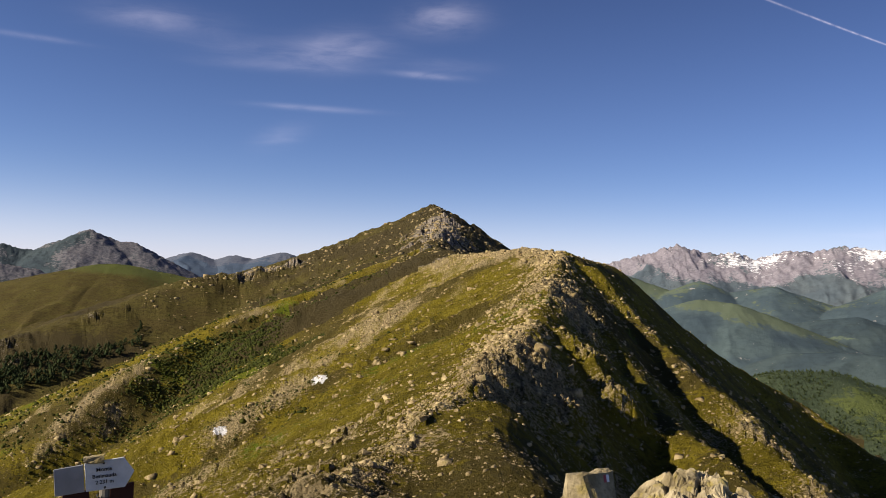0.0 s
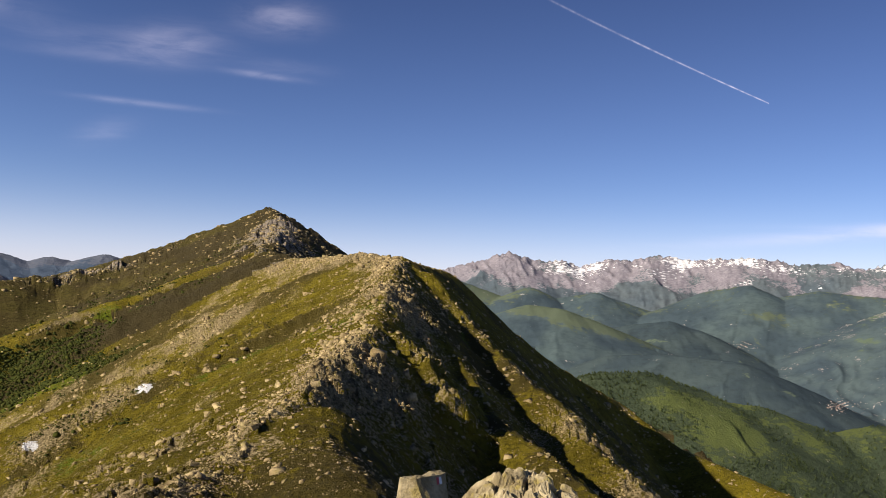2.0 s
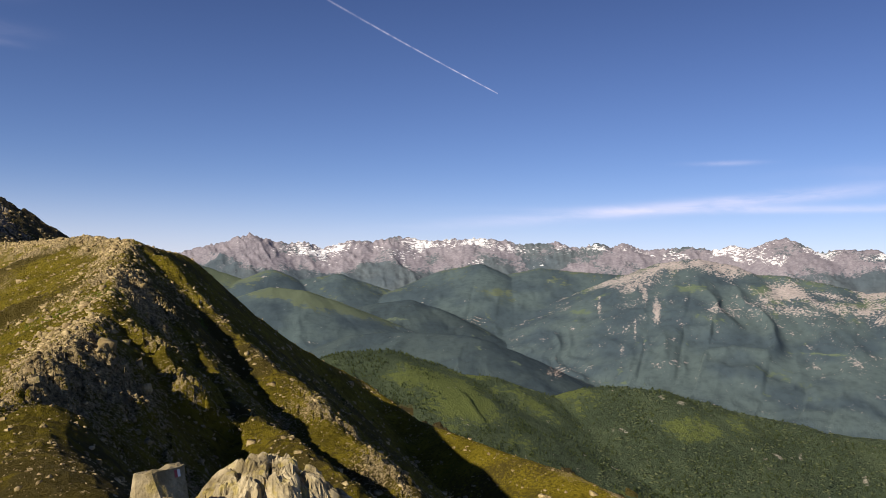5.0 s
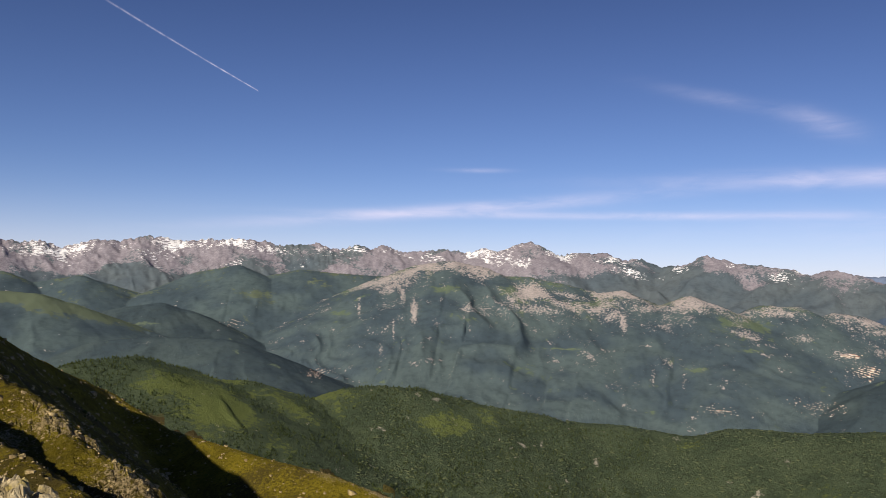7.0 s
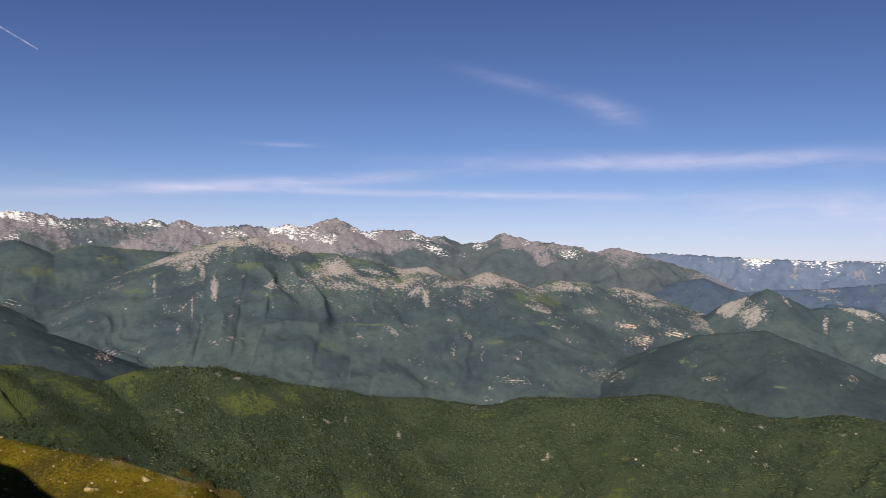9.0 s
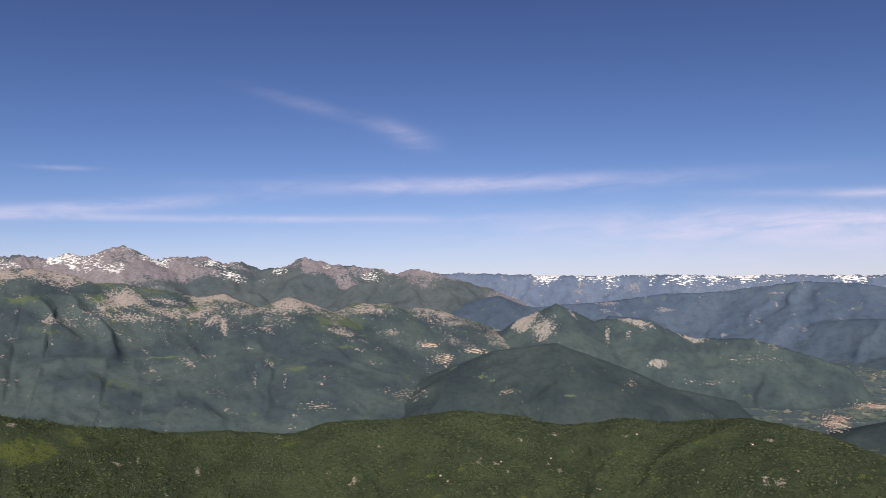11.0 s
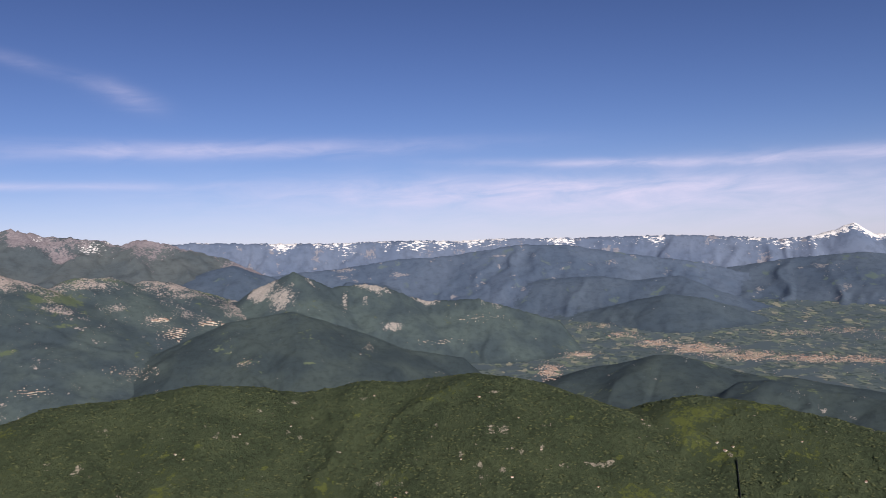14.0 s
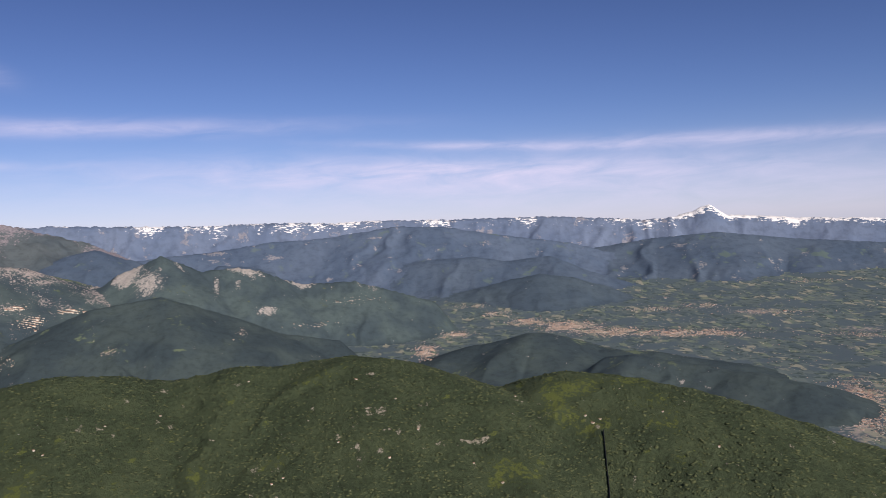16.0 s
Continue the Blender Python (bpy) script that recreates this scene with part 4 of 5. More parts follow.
def quads(rows, cols):
    """Faces of the grid between the given rows and columns, facing up."""
    a, b = INDEX[rows[:-1]][:, cols[:-1]], INDEX[rows[:-1]][:, cols[1:]]
    c, d = INDEX[rows[1:]][:, cols[1:]], INDEX[rows[1:]][:, cols[:-1]]
    return np.stack([d, c, b, a], -1).reshape(-1, 4)


few_rows = ROWS_R[COARSE_ROW & (ROWS_R <= OUTER_RING)]
few_cols = np.append(COLS[COARSE_COL & (COLS >= OPEN_SECTOR)], 0)
FACES = np.concatenate([
    quads(ROWS_R[:OUTER_RING + 1], COLS[:OPEN_SECTOR + 1]),
    quads(few_rows, few_cols),
    quads(ROWS_R[OUTER_RING:], np.append(COLS, 0)),
])
FOWN = OWN[FACES[:, 0]]
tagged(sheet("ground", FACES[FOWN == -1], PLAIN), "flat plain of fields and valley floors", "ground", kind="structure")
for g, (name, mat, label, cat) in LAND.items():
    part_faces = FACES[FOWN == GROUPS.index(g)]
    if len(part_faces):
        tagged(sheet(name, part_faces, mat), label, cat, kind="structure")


# ---- helpers for things ----
def height(x, y):
    """Height of the land at x, y, from the sheet, in the sector that the camera sees."""
    a, r = np.degrees(np.arctan2(x, y)), np.hypot(x, y)
    j = np.clip(np.searchsorted(AZ_DEG, a) - 1, 0, NA - 2)
    i = np.clip(np.searchsorted(RR, r) - 1, 0, NR - 2)
    fa, fr = np.clip((a - AZ_DEG[j]) / (AZ_DEG[j + 1] - AZ_DEG[j]), 0, 1), np.clip((r - RR[i]) / (RR[i + 1] - RR[i]), 0, 1)
    z = [GZ[INDEX[i + p, j + q]] for p in (0, 1) for q in (0, 1)]
    return (z[0] * (1 - fa) + z[1] * fa) * (1 - fr) + (z[2] * (1 - fa) + z[3] * fa) * fr


def at_grid(field, x, y):
    j = np.clip(np.searchsorted(AZ_DEG, np.degrees(np.arctan2(x, y))), 0, NA - 1)
    i = np.clip(np.searchsorted(RR, np.hypot(x, y)), 0, NR - 1)
    return field[INDEX[i, j]]


def spot(bearing, rise, beyond=0.0):
    """Where a line of sight from the summit first meets the land."""
    j = int(np.clip(np.searchsorted(AZ_DEG, bearing), 0, NA - 1))
    up = np.where(INDEX[:, j] >= 0, GZ[INDEX[:, j]], -1e9) / np.maximum(RR, 0.01)
    i = int(np.argmax((up > math.tan(radians(rise))) & (RR > max(8.0, beyond))))
    r = RR[i]
    x, y = r * math.sin(radians(bearing)), r * math.cos(radians(bearing))
    return Vector((x, y, float(height(np.array([x]), np.array([y]))[0])))


def mesh_object(name, verts, faces, mat, parent=None, smooth=False):
    me = bpy.data.meshes.new(name)
    me.from_pydata([tuple(v) for v in verts], [], [tuple(f) for f in faces])
    me.materials.append(mat)
    if smooth:
        me.polygons.foreach_set("use_smooth", np.ones(len(me.polygons), bool))
    me.update()
    ob = new(name, me)
    ob.parent = parent
    return ob


def part(name, bm, mat, parent, label=""):
    me = bpy.data.meshes.new(name)
    bm.to_mesh(me)
    bm.free()
    me.materials.append(mat)
    ob = new(name, me)
    ob.parent = parent
    return tagged(ob, label)


def joined(name, shapes, places, sizes, mat, rng, squash=(1, 1, 1), tilt=0.35):
    """Many small pieces in one mesh: shapes is a list of (verts, triangles)."""
    vs, fs, base = [], [], 0
    kind = rng.randint(0, len(shapes), len(places))
    for k, (sv, sf) in enumerate(shapes):
        p, s = places[kind == k], sizes[kind == k]
        n = len(p)
        if n == 0:
            continue
        a, b = rng.uniform(0, 6.283, n), rng.uniform(-tilt, tilt, n)
        ca, sa_, cb, sb = np.cos(a), np.sin(a), np.cos(b), np.sin(b)
        grow = np.asarray(squash) * rng.uniform(0.75, 1.25, (n, 3))
        v = sv[None] * grow[:, None] * s[:, None, None]
        x, y, z = v[..., 0], v[..., 1], v[..., 2]
        y, z = y * cb[:, None] - z * sb[:, None], y * sb[:, None] + z * cb[:, None]
        x, y = x * ca[:, None] - y * sa_[:, None], x * sa_[:, None] + y * ca[:, None]
        v = np.stack([x, y, z], -1) + p[:, None]
        vs.append(v.reshape(-1, 3))
        fs.append((sf[None] + (base + np.arange(n) * len(sv))[:, None, None]).reshape(-1, 3))
        base += n * len(sv)
    v, f = np.concatenate(vs), np.concatenate(fs)
    me = bpy.data.meshes.new(name)
    me.vertices.add(len(v))
    me.vertices.foreach_set("co", v.astype(np.float32).ravel())
    me.loops.add(f.size)
    me.loops.foreach_set("vertex_index", f.astype(np.int32).ravel())
    me.polygons.add(len(f))
    me.polygons.foreach_set("loop_start", np.arange(0, f.size, 3, dtype=np.int32))
    me.materials.append(mat)
    me.update(calc_edges=True)
    return new(name, me)


def block_shapes(count, points, rng, flat=0.7, slab=True):
    """Angular blocks (slab) or leafy clumps: hulls of random points, about 1 across."""
    out = []
    for _ in range(count):
        bm = bmesh.new()
        if slab:
            dims = np.array([0.62, rng.uniform(0.38, 0.55), rng.uniform(0.24, 0.42)])
            cloud_pts = np.array([(a, b, c) for a in (-1, 1) for b in (-1, 1) for c in (-1, 1)]) * dims * rng.uniform(0.7, 1.0, (8, 3))
        else:
            cloud_pts = rng.normal(size=(points, 3))
            cloud_pts = cloud_pts / np.linalg.norm(cloud_pts, axis=1)[:, None] * rng.uniform(0.4, 0.55, (points, 1)) * np.array([1, 1, flat])
        for p in cloud_pts:
            bm.verts.new(tuple(p))
        res = bmesh.ops.convex_hull(bm, input=bm.verts[:])
        bmesh.ops.delete(bm, geom=[v for v in res["geom_interior"] if isinstance(v, bmesh.types.BMVert)], context="VERTS")
        bmesh.ops.triangulate(bm, faces=bm.faces[:])
        bm.verts.index_update()
        out.append((np.array([v.co[:] for v in bm.verts]), np.array([[v.index for v in f.verts] for f in bm.faces])))
        bm.free()
    return out


def sample(n, az0, az1, r0, r1, rng):
    a, r = np.radians(rng.uniform(az0, az1, n)), np.exp(rng.uniform(math.log(r0), math.log(r1), n))
    return r * np.sin(a), r * np.cos(a), r


# ---- the sign on the summit ----
SIGN_WHITE = plain_material("weathered_white_enamel", (0.62, 0.62, 0.6), 0.45, 0.0, 9.0)
SIGN_GREY = plain_material("bare_grey_sheet", (0.3, 0.3, 0.31), 0.5, 0.3, 9.0)
SIGN_BROWN = plain_material("dark_brown_board", (0.05, 0.022, 0.017), 0.6, 0.0, 12.0)
POST_MAT = plain_material("weathered_post", (0.22, 0.2, 0.17), 0.8, 0.0, 15.0)
LETTER = plain_material("black_lettering", (0.025, 0.025, 0.025), 0.6)
BOLT_MAT = plain_material("steel_bolt", (0.06, 0.06, 0.06), 0.4, 0.7)


def plate(outline, depth, bevel=0.002):
    """A flat plate in the x-z plane, facing -y."""
    bm = bmesh.new()
    f = bm.faces.new([bm.verts.new((x, 0, z)) for x, z in outline])
    res = bmesh.ops.extrude_face_region(bm, geom=[f])
    bmesh.ops.translate(bm, vec=(0, depth, 0), verts=[v for v in res["geom"] if isinstance(v, bmesh.types.BMVert)])
    bmesh.ops.bevel(bm, geom=bm.edges[:], offset=bevel, segments=1, affect="EDGES")
    bmesh.ops.recalc_face_normals(bm, faces=bm.faces[:])
    return bm


def rod(radius, length, sides=12):
    bm = bmesh.new()
    bmesh.ops.create_cone(bm, cap_ends=True, segments=sides, radius1=radius, radius2=radius * 0.97, depth=length)
    bmesh.ops.translate(bm, vec=(0, 0, length / 2), verts=bm.verts[:])
    return bm


def lettering(text, size, x, z, parent):
    cu = bpy.data.curves.new("lettering", "FONT")
    cu.body, cu.size, cu.align_x, cu.align_y, cu.extrude, cu.offset = text, size, "CENTER", "CENTER", 0.0008, 0.0003
    tmp = bpy.data.objects.new("lettering", cu)
    scene.collection.objects.link(tmp)
    me = bpy.data.meshes.new_from_object(tmp.evaluated_get(bpy.context.evaluated_depsgraph_get()))
    bpy.data.objects.remove(tmp)
    me.materials.clear()
    me.materials.append(LETTER)
    ob = new("lettering", me)
    ob.parent = parent
    ob.matrix_basis = pose(x, -0.003, z, 90)
    return ob


def summit_sign():
    d = 4.75
    a = radians(-22.4)
    x, y = d * math.sin(a), d * math.cos(a)
    z = -d * math.tan(radians(13.5))
    g = float(height(np.array([x]), np.array([y]))[0])
    top = tagged(new("summit_sign"), "weathered white arrow sign on a post above dark boards", "sign")
    top.matrix_basis = pose(x, y, g, 0, 0, 20)
    h = z - g
    bm = rod(0.03, h + 0.04)
    post = part("post", bm, POST_MAT, top, "grey weathered wooden post")
    post.location = (0.05, 0.055, 0)
    arrow = part("arrow_board", plate([(-0.05, -0.075), (0.145, -0.075), (0.195, 0.005), (0.145, 0.085), (-0.05, 0.075)], 0.012), SIGN_WHITE, top, "white enamelled arrow board")
    arrow.matrix_basis = pose(0, 0, h, 0, -5, 0)
    lettering("Monte", 0.03, 0.045, 0.034, arrow)
    lettering("Besimauda", 0.028, 0.045, 0.0, arrow)
    lettering("2.231 m", 0.028, 0.045, -0.033, arrow)
    for bz in (0.066, -0.063):
        b = rod(0.006, 0.006, 10)
        bolt = part("bolt", b, BOLT_MAT, arrow)
        bolt.matrix_basis = pose(0.045, -0.001, bz, 90)
    back = part("side_board", plate([(-0.2, -0.08), (-0.056, -0.075), (-0.056, 0.07), (-0.2, 0.062)], 0.012), SIGN_GREY, top, "bare grey metal board")
    back.matrix_basis = pose(0, 0.004, h, 0, -5, 0)
    for name, out in (("lower_board", [(-0.25, -0.32), (0.0, -0.32), (-0.03, -0.085), (-0.15, -0.1)]), ("lower_board", [(0.075, -0.32), (0.195, -0.32), (0.195, -0.055), (0.075, -0.078)])):
        low = part(name, plate(out, 0.016), SIGN_BROWN, top, "dark brown painted board")
        low.location = (0, 0.02, h + 0.012)
    for k in range(4):
        bm = bmesh.new()
        n = 18
        ring = []
        for i in range(n):
            t = 2 * math.pi * i / n
            c = Vector((0.05 + 0.04 * math.cos(t), 0.055 + 0.04 * math.sin(t), h - 0.115 - 0.018 * k + 0.006 * math.sin(t + k)))
            ring.append([bm.verts.new(c + 0.003 * Vector((math.cos(t) * math.cos(u), math.sin(t) * math.cos(u), math.sin(u)))) for u in (0, 1.57, 3.14, 4.71)])
        for i in range(n):
            for j in range(4):
                bm.faces.new((ring[i][j], ring[(i + 1) % n][j], ring[(i + 1) % n][(j + 1) % 4], ring[i][(j + 1) % 4]))
        part("wire", bm, BOLT_MAT, top, "thin steel tie wire")
    return top, x, y, z


def rough_stone(name, size, seed, mat, cuts=3, sharp=0.35):
    """A broken block: a box cut by random planes, then roughened."""
    rng = random.Random(seed)
    bm = bmesh.new()
    bmesh.ops.create_cube(bm, size=1.0)
    for _ in range(9):
        n = Vector((rng.gauss(0, 1), rng.gauss(0, 1), rng.gauss(0, 1))).normalized()
        geom = bm.verts[:] + bm.edges[:] + bm.faces[:]
        bmesh.ops.bisect_plane(bm, geom=geom, plane_co=n * rng.uniform(0.42, 0.6), plane_no=n, clear_outer=True)
        edges = [e for e in bm.edges if e.is_boundary]
        if edges:
            bmesh.ops.holes_fill(bm, edges=edges)
    bmesh.ops.triangulate(bm, faces=bm.faces[:])
    bmesh.ops.subdivide_edges(bm, edges=bm.edges[:], cuts=cuts, use_grid_fill=True)
    bmesh.ops.triangulate(bm, faces=bm.faces[:])
    for v in bm.verts:
        p = v.co
        f = noise.noise(p * 3.1 + Vector((seed, 0, 0))) * 0.09 + noise.noise(p * 8 + Vector((0, seed, 0))) * 0.05 + noise.noise(p * 19 + Vector((0, seed, 5))) * 0.025
        v.co = p * (1 + f * sharp * 3)
    bmesh.ops.scale(bm, vec=size, verts=bm.verts[:])
    low = min(v.co.z for v in bm.verts)
    bmesh.ops.translate(bm, vec=(0, 0, -low), verts=bm.verts[:])
    me = bpy.data.meshes.new(name)
    bm.to_mesh(me)
    bm.free()
    me.materials.append(mat)
    return new(name, me)


sign, sx, sy, sz = summit_sign()
cap = tagged(rough_stone("stone", (0.1, 0.07, 0.035), 3, SUMMIT_STONE, 2), "small flat stone lying on top of the sign", "stone")
cap.matrix_basis = pose(sx - 0.01, sy + 0.0, sz + 0.073, 0, -4, 20)

# ---- summit blocks below the camera: bearing, elevation of the top, distance, size, turn ----
def low_block(n, b, e, d, size, turn):
    x, y = d * math.sin(radians(b)), d * math.cos(radians(b))
    top_z = d * math.tan(radians(e))
    g = float(height(np.array([x]), np.array([y]))[0])
    tall = max(size[2], top_z - g + 0.08)
    rock = tagged(rough_stone("boulder", (size[0], size[1], tall), 20 + n, SUMMIT_STONE, 6, 0.14), "pale lichened summit block among broken rock", "boulder", "blocks on the summit")
    rock.matrix_basis = pose(x, y, top_z - tall, 0, 0, turn)
    return rock


def rock_mound(b, e, d, ra, rb, turn, seed, label):
    """A craggy hump of bedrock: a dome broken into tilted facets."""
    x0, y0 = d * math.sin(radians(b)), d * math.cos(radians(b))
    top_z = d * math.tan(radians(e))
    tall = top_z - float(height(np.array([x0]), np.array([y0]))[0]) + 0.15
    rings, segs = 64, 150
    rho, th = np.meshgrid(np.linspace(0.0, 1.0, rings), np.arange(segs) * 2 * math.pi / segs, indexing="ij")
    x, y = ra * rho * np.cos(th), rb * rho * np.sin(th)
    flat = (x.ravel() + 40, y.ravel() + 40)
    crag = 0.13 * blocks(*flat, 0.34, seed) + 0.06 * blocks(*flat, 0.14, seed + 2.0) + 0.02 * blocks(*flat, 0.055, seed + 4.0)
    wall = (th.ravel() * ra + 30, tall * (1 - rho.ravel() ** 1.9) + 30)
    swell = 1 + (0.11 * blocks(*wall, 0.32, seed + 1.0) + 0.05 * blocks(*wall, 0.13, seed + 3.0)) * np.clip(3 * rho.ravel() - 0.4, 0, 1)
    x, y = x.ravel() * swell, y.ravel() * swell
    z = tall * (1 - rho.ravel() ** 1.9) + crag * np.clip(2.2 * (1 - rho.ravel()), 0, 1) - 0.06
    i, j = np.meshgrid(np.arange(rings - 1), np.arange(segs), indexing="ij")
    k = (j + 1) % segs
    f = np.stack([i * segs + j, (i + 1) * segs + j, (i + 1) * segs + k, i * segs + k], -1).reshape(-1, 4)
    ob = mesh_object("rock_mound", np.stack([x, y, z], 1).tolist(), f.tolist(), SUMMIT_STONE)
    ob.matrix_basis = pose(x0, y0, top_z - tall, 0, 0, turn)
    return tagged(ob, label, "rock", "blocks on the summit")


for n, row in enumerate(((9.0, -15.1, 6.2, (0.42, 0.5, 0.6), 40), (7.6, -15.6, 6.6, (0.5, 0.45, 0.5), 15), (13.9, -15.2, 6.6, (0.3, 0.3, 0.5), 70))):
    low_block(n + 1, *row)
marked = low_block(7, 10.7, -13.25, 6.4, (0.4, 0.42, 0.6), 12)
marked["label"] = "pale squared summit block with a red and white paint mark"
marked.data.calc_loop_triangles()
spots_ = [v.co for v in marked.data.vertices]
FACETS = [[spots_[k] for k in t.vertices] for t in marked.data.loop_triangles]
CREST_Z = max(c.z for c in spots_)


def painted(dx, mat, label):
    """A dab of paint that follows the face of the marked block."""
    bm = bmesh.new()
    bmesh.ops.create_grid(bm, x_segments=7, y_segments=9, size=0.5)
    lost = []
    for v in bm.verts:
        start = Vector((0.11 + dx + v.co.x * 0.026, -2.0, CREST_Z - 0.06 + v.co.y * 0.05 + 0.006 * noise.noise(v.co * 6)))
        hits = [h for h in (mathutils.geometry.intersect_ray_tri(*f, Vector((0, 1, 0)), start) for f in FACETS) if h]
        if hits:
            v.co = min(hits, key=lambda h: h.y) - Vector((0, 0.004, 0))
        else:
            lost.append(v)
    bmesh.ops.delete(bm, geom=lost, context="VERTS")
    part("paint_mark", bm, mat, marked, label)


painted(0.0, plain_material("faded_red_paint", (0.42, 0.1, 0.1), 0.7), "faded red paint")
painted(0.027, plain_material("white_paint", (0.75, 0.74, 0.72), 0.7), "white paint")
rock_mound(17.8, -12.35, 8.6, 1.6, 1.95, 72, 3.0, "craggy yellow-lichened hump of summit rock")
rock_mound(23.5, -15.4, 9.4, 1.2, 1.2, 66, 6.0, "broken lichened summit rock sinking into grass")

# ---- boulders on the ridge ----
rng = np.random.RandomState(11)
BLOCKS = block_shapes(14, 11, rng, 0.75)
CHIPS = block_shapes(16, 6, rng, 0.8, False)
x, y, r = sample(280000, -32, 44, 22, 480, rng)
away, own, rk = at_grid(AWAY, x, y), at_grid(OWN, x, y), at_grid(ROCK, x, y)
bands = np.clip(fbm(x * 3.2 - y * 0.5, y * 0.8, 24, 4, 33.0, 0.6) * 1.9 - 0.25, 0, 1)
main = np.where(at_grid(LINE, x, y) == 0, 1.0, 0.22)
want = 0.3 * main * np.exp(-away / np.clip(r * 0.05, 3, 8)) + 1.5 * np.clip(rk - 0.34, 0, 1) + 0.45 * bands ** 2 + 0.09 + 0.7 * np.clip(fbm(x * 1.6, y * 0.8, 9, 4, 35.0, 0.6), 0, 1) + 0.05 * np.isin(at_grid(LINE, x, y), (2, 3))
keep = (own == GROUPS.index("near")) & (rng.rand(len(x)) < want * 0.5)
x, y, r = x[keep], y[keep], r[keep]
size = np.clip(r * 0.0027 * np.exp(rng.normal(0, 0.6, len(x))), 0.08, 2.2)
z = height(x, y) - size * 0.05
# the crest itself is a heap of broken rock
n_heap = 38000
seg = rng.choice(len(LINES[0]) - 5, n_heap, p=None) + 4
u = rng.rand(n_heap)
hp = LINES[0][seg] * (1 - u)[:, None] + LINES[0][np.minimum(seg + 1, len(LINES[0]) - 1)] * u[:, None]
hr = np.hypot(hp[:, 0], hp[:, 1])
spread = np.clip(hr * 0.055, 1.5, 11)
ha = rng.uniform(0, 6.283, n_heap)
lump = 0.5 + 0.9 * np.clip(fbm(hp[:, 0], hp[:, 1], 12, 3, 83.0), -0.4, 0.6)
hx, hy = hp[:, 0] + rng.normal(0, 0.62, n_heap) * spread * lump - 0.4 * spread, hp[:, 1] + rng.normal(0, 0.6, n_heap) * spread * lump
hr = np.hypot(hx, hy)
ok = (hr > 24) & (hr < 430) & (rng.rand(n_heap) < 0.05 + 2.0 * np.clip(fbm(hx, hy, 8, 3, 84.0, 0.6) + 0.06, 0, 1)) & (rng.rand(n_heap) < np.clip(170 / hr, 0.3, 1))
hx, hy, hr = hx[ok], hy[ok], hr[ok]
hs_ = np.clip(hr * 0.0019 * np.exp(rng.normal(0, 0.7, len(hx))), 0.1, 1.7)
hz = height(hx, hy) + hs_ * rng.uniform(-0.3, 0.05, len(hx))
tagged(joined("crest_rocks", BLOCKS[:5] + CHIPS, np.stack([hx, hy, hz], 1), hs_, STONE, rng, tilt=0.8), "heap of angular pale rocks along the crest", "rocks", kind="stuff")
near_ones = np.nonzero((r < 90) & (size > 0.13))[0][:280]
rest = np.ones(len(x), bool)
rest[near_ones] = False
tagged(joined("loose_rocks", BLOCKS[:2] + CHIPS, np.stack([x, y, z], 1)[rest], size[rest], STONE, rng, tilt=0.7), "pale broken rocks strewn over the ridge", "rocks", kind="stuff")
block_meshes = []
for bv, bf in BLOCKS:
    me = bpy.data.meshes.new("boulder")
    me.from_pydata([tuple(v) for v in bv], [], [tuple(int(q) for q in f) for f in bf])
    me.materials.append(STONE)
    block_meshes.append(me)
for k in near_ones:
    ob = new("boulder", block_meshes[int(rng.randint(len(block_meshes)))])
    ob.matrix_basis = pose(x[k], y[k], z[k], rng.uniform(-20, 20), rng.uniform(-20, 20), rng.uniform(0, 360)) @ Matrix.Diagonal((*(size[k] * rng.uniform(0.8, 1.3, 3)), 1))
    tagged(ob, "angular pale boulder lying in the grass of the ridge", "boulder", "boulders on the ridge")

# larger outcrops along the crest
marks = [(-1.6, -9.6, 2.4), (4.9, -5.4, 2.6), (2.9, -7.0, 2.2), (6.5, -3.4, 2.4), (-3.2, -2.0, 5.0), (-4.6, -2.8, 4.5), (-5.3, -3.6, 4.0), (0.6, -9.4, 1.8), (3.6, 1.2, 3.5), (2.0, 1.0, 3.5), (5.0, 1.6, 2.5), (18.9, -7.6, 2.2), (19.8, -8.2, 1.8), (13.0, -7.0, 1.6), (16.0, -9.4, 1.5), (26.3, -10.0, 3.0), (27.2, -10.6, 2.4)]
for k in range(90):
    seg = rng.randint(5, 13)
    u = rng.rand()
    q = LINES[0][seg] * (1 - u) + LINES[0][seg + 1] * u
    dq = math.hypot(q[0], q[1])
    marks.append((math.degrees(math.atan2(q[0], q[1])) + rng.normal(-0.4, 0.8), None, dq * 0.0065 * math.exp(rng.normal(0, 0.35)), dq + rng.normal(0, 3)))
for k, mk in enumerate(marks):
    if mk[1] is None:
        x, y = mk[3] * math.sin(radians(mk[0])), mk[3] * math.cos(radians(mk[0]))
        q = Vector((x, y, float(height(np.array([x]), np.array([y]))[0])))
    else:
        q = spot(mk[0], mk[1], 25)
    mk = (mk[0], mk[1], mk[2] * (0.5 if mk[1] is not None else 1.0))
    m = pose(q.x, q.y, q.z - 0.3 * mk[2], rng.uniform(-30, 30), rng.uniform(-30, 30), rng.uniform(0, 360)) @ Matrix.Diagonal((mk[2], mk[2] * rng.uniform(0.6, 1.2), mk[2] * rng.uniform(0.5, 0.9), 1))
    ob = new("rock_outcrop", block_meshes[k % len(block_meshes)])
    ob.matrix_basis = m
    tagged(ob, "jagged pale rock outcrop on the grassy ridge", "rock outcrop", "outcrops on the ridge")

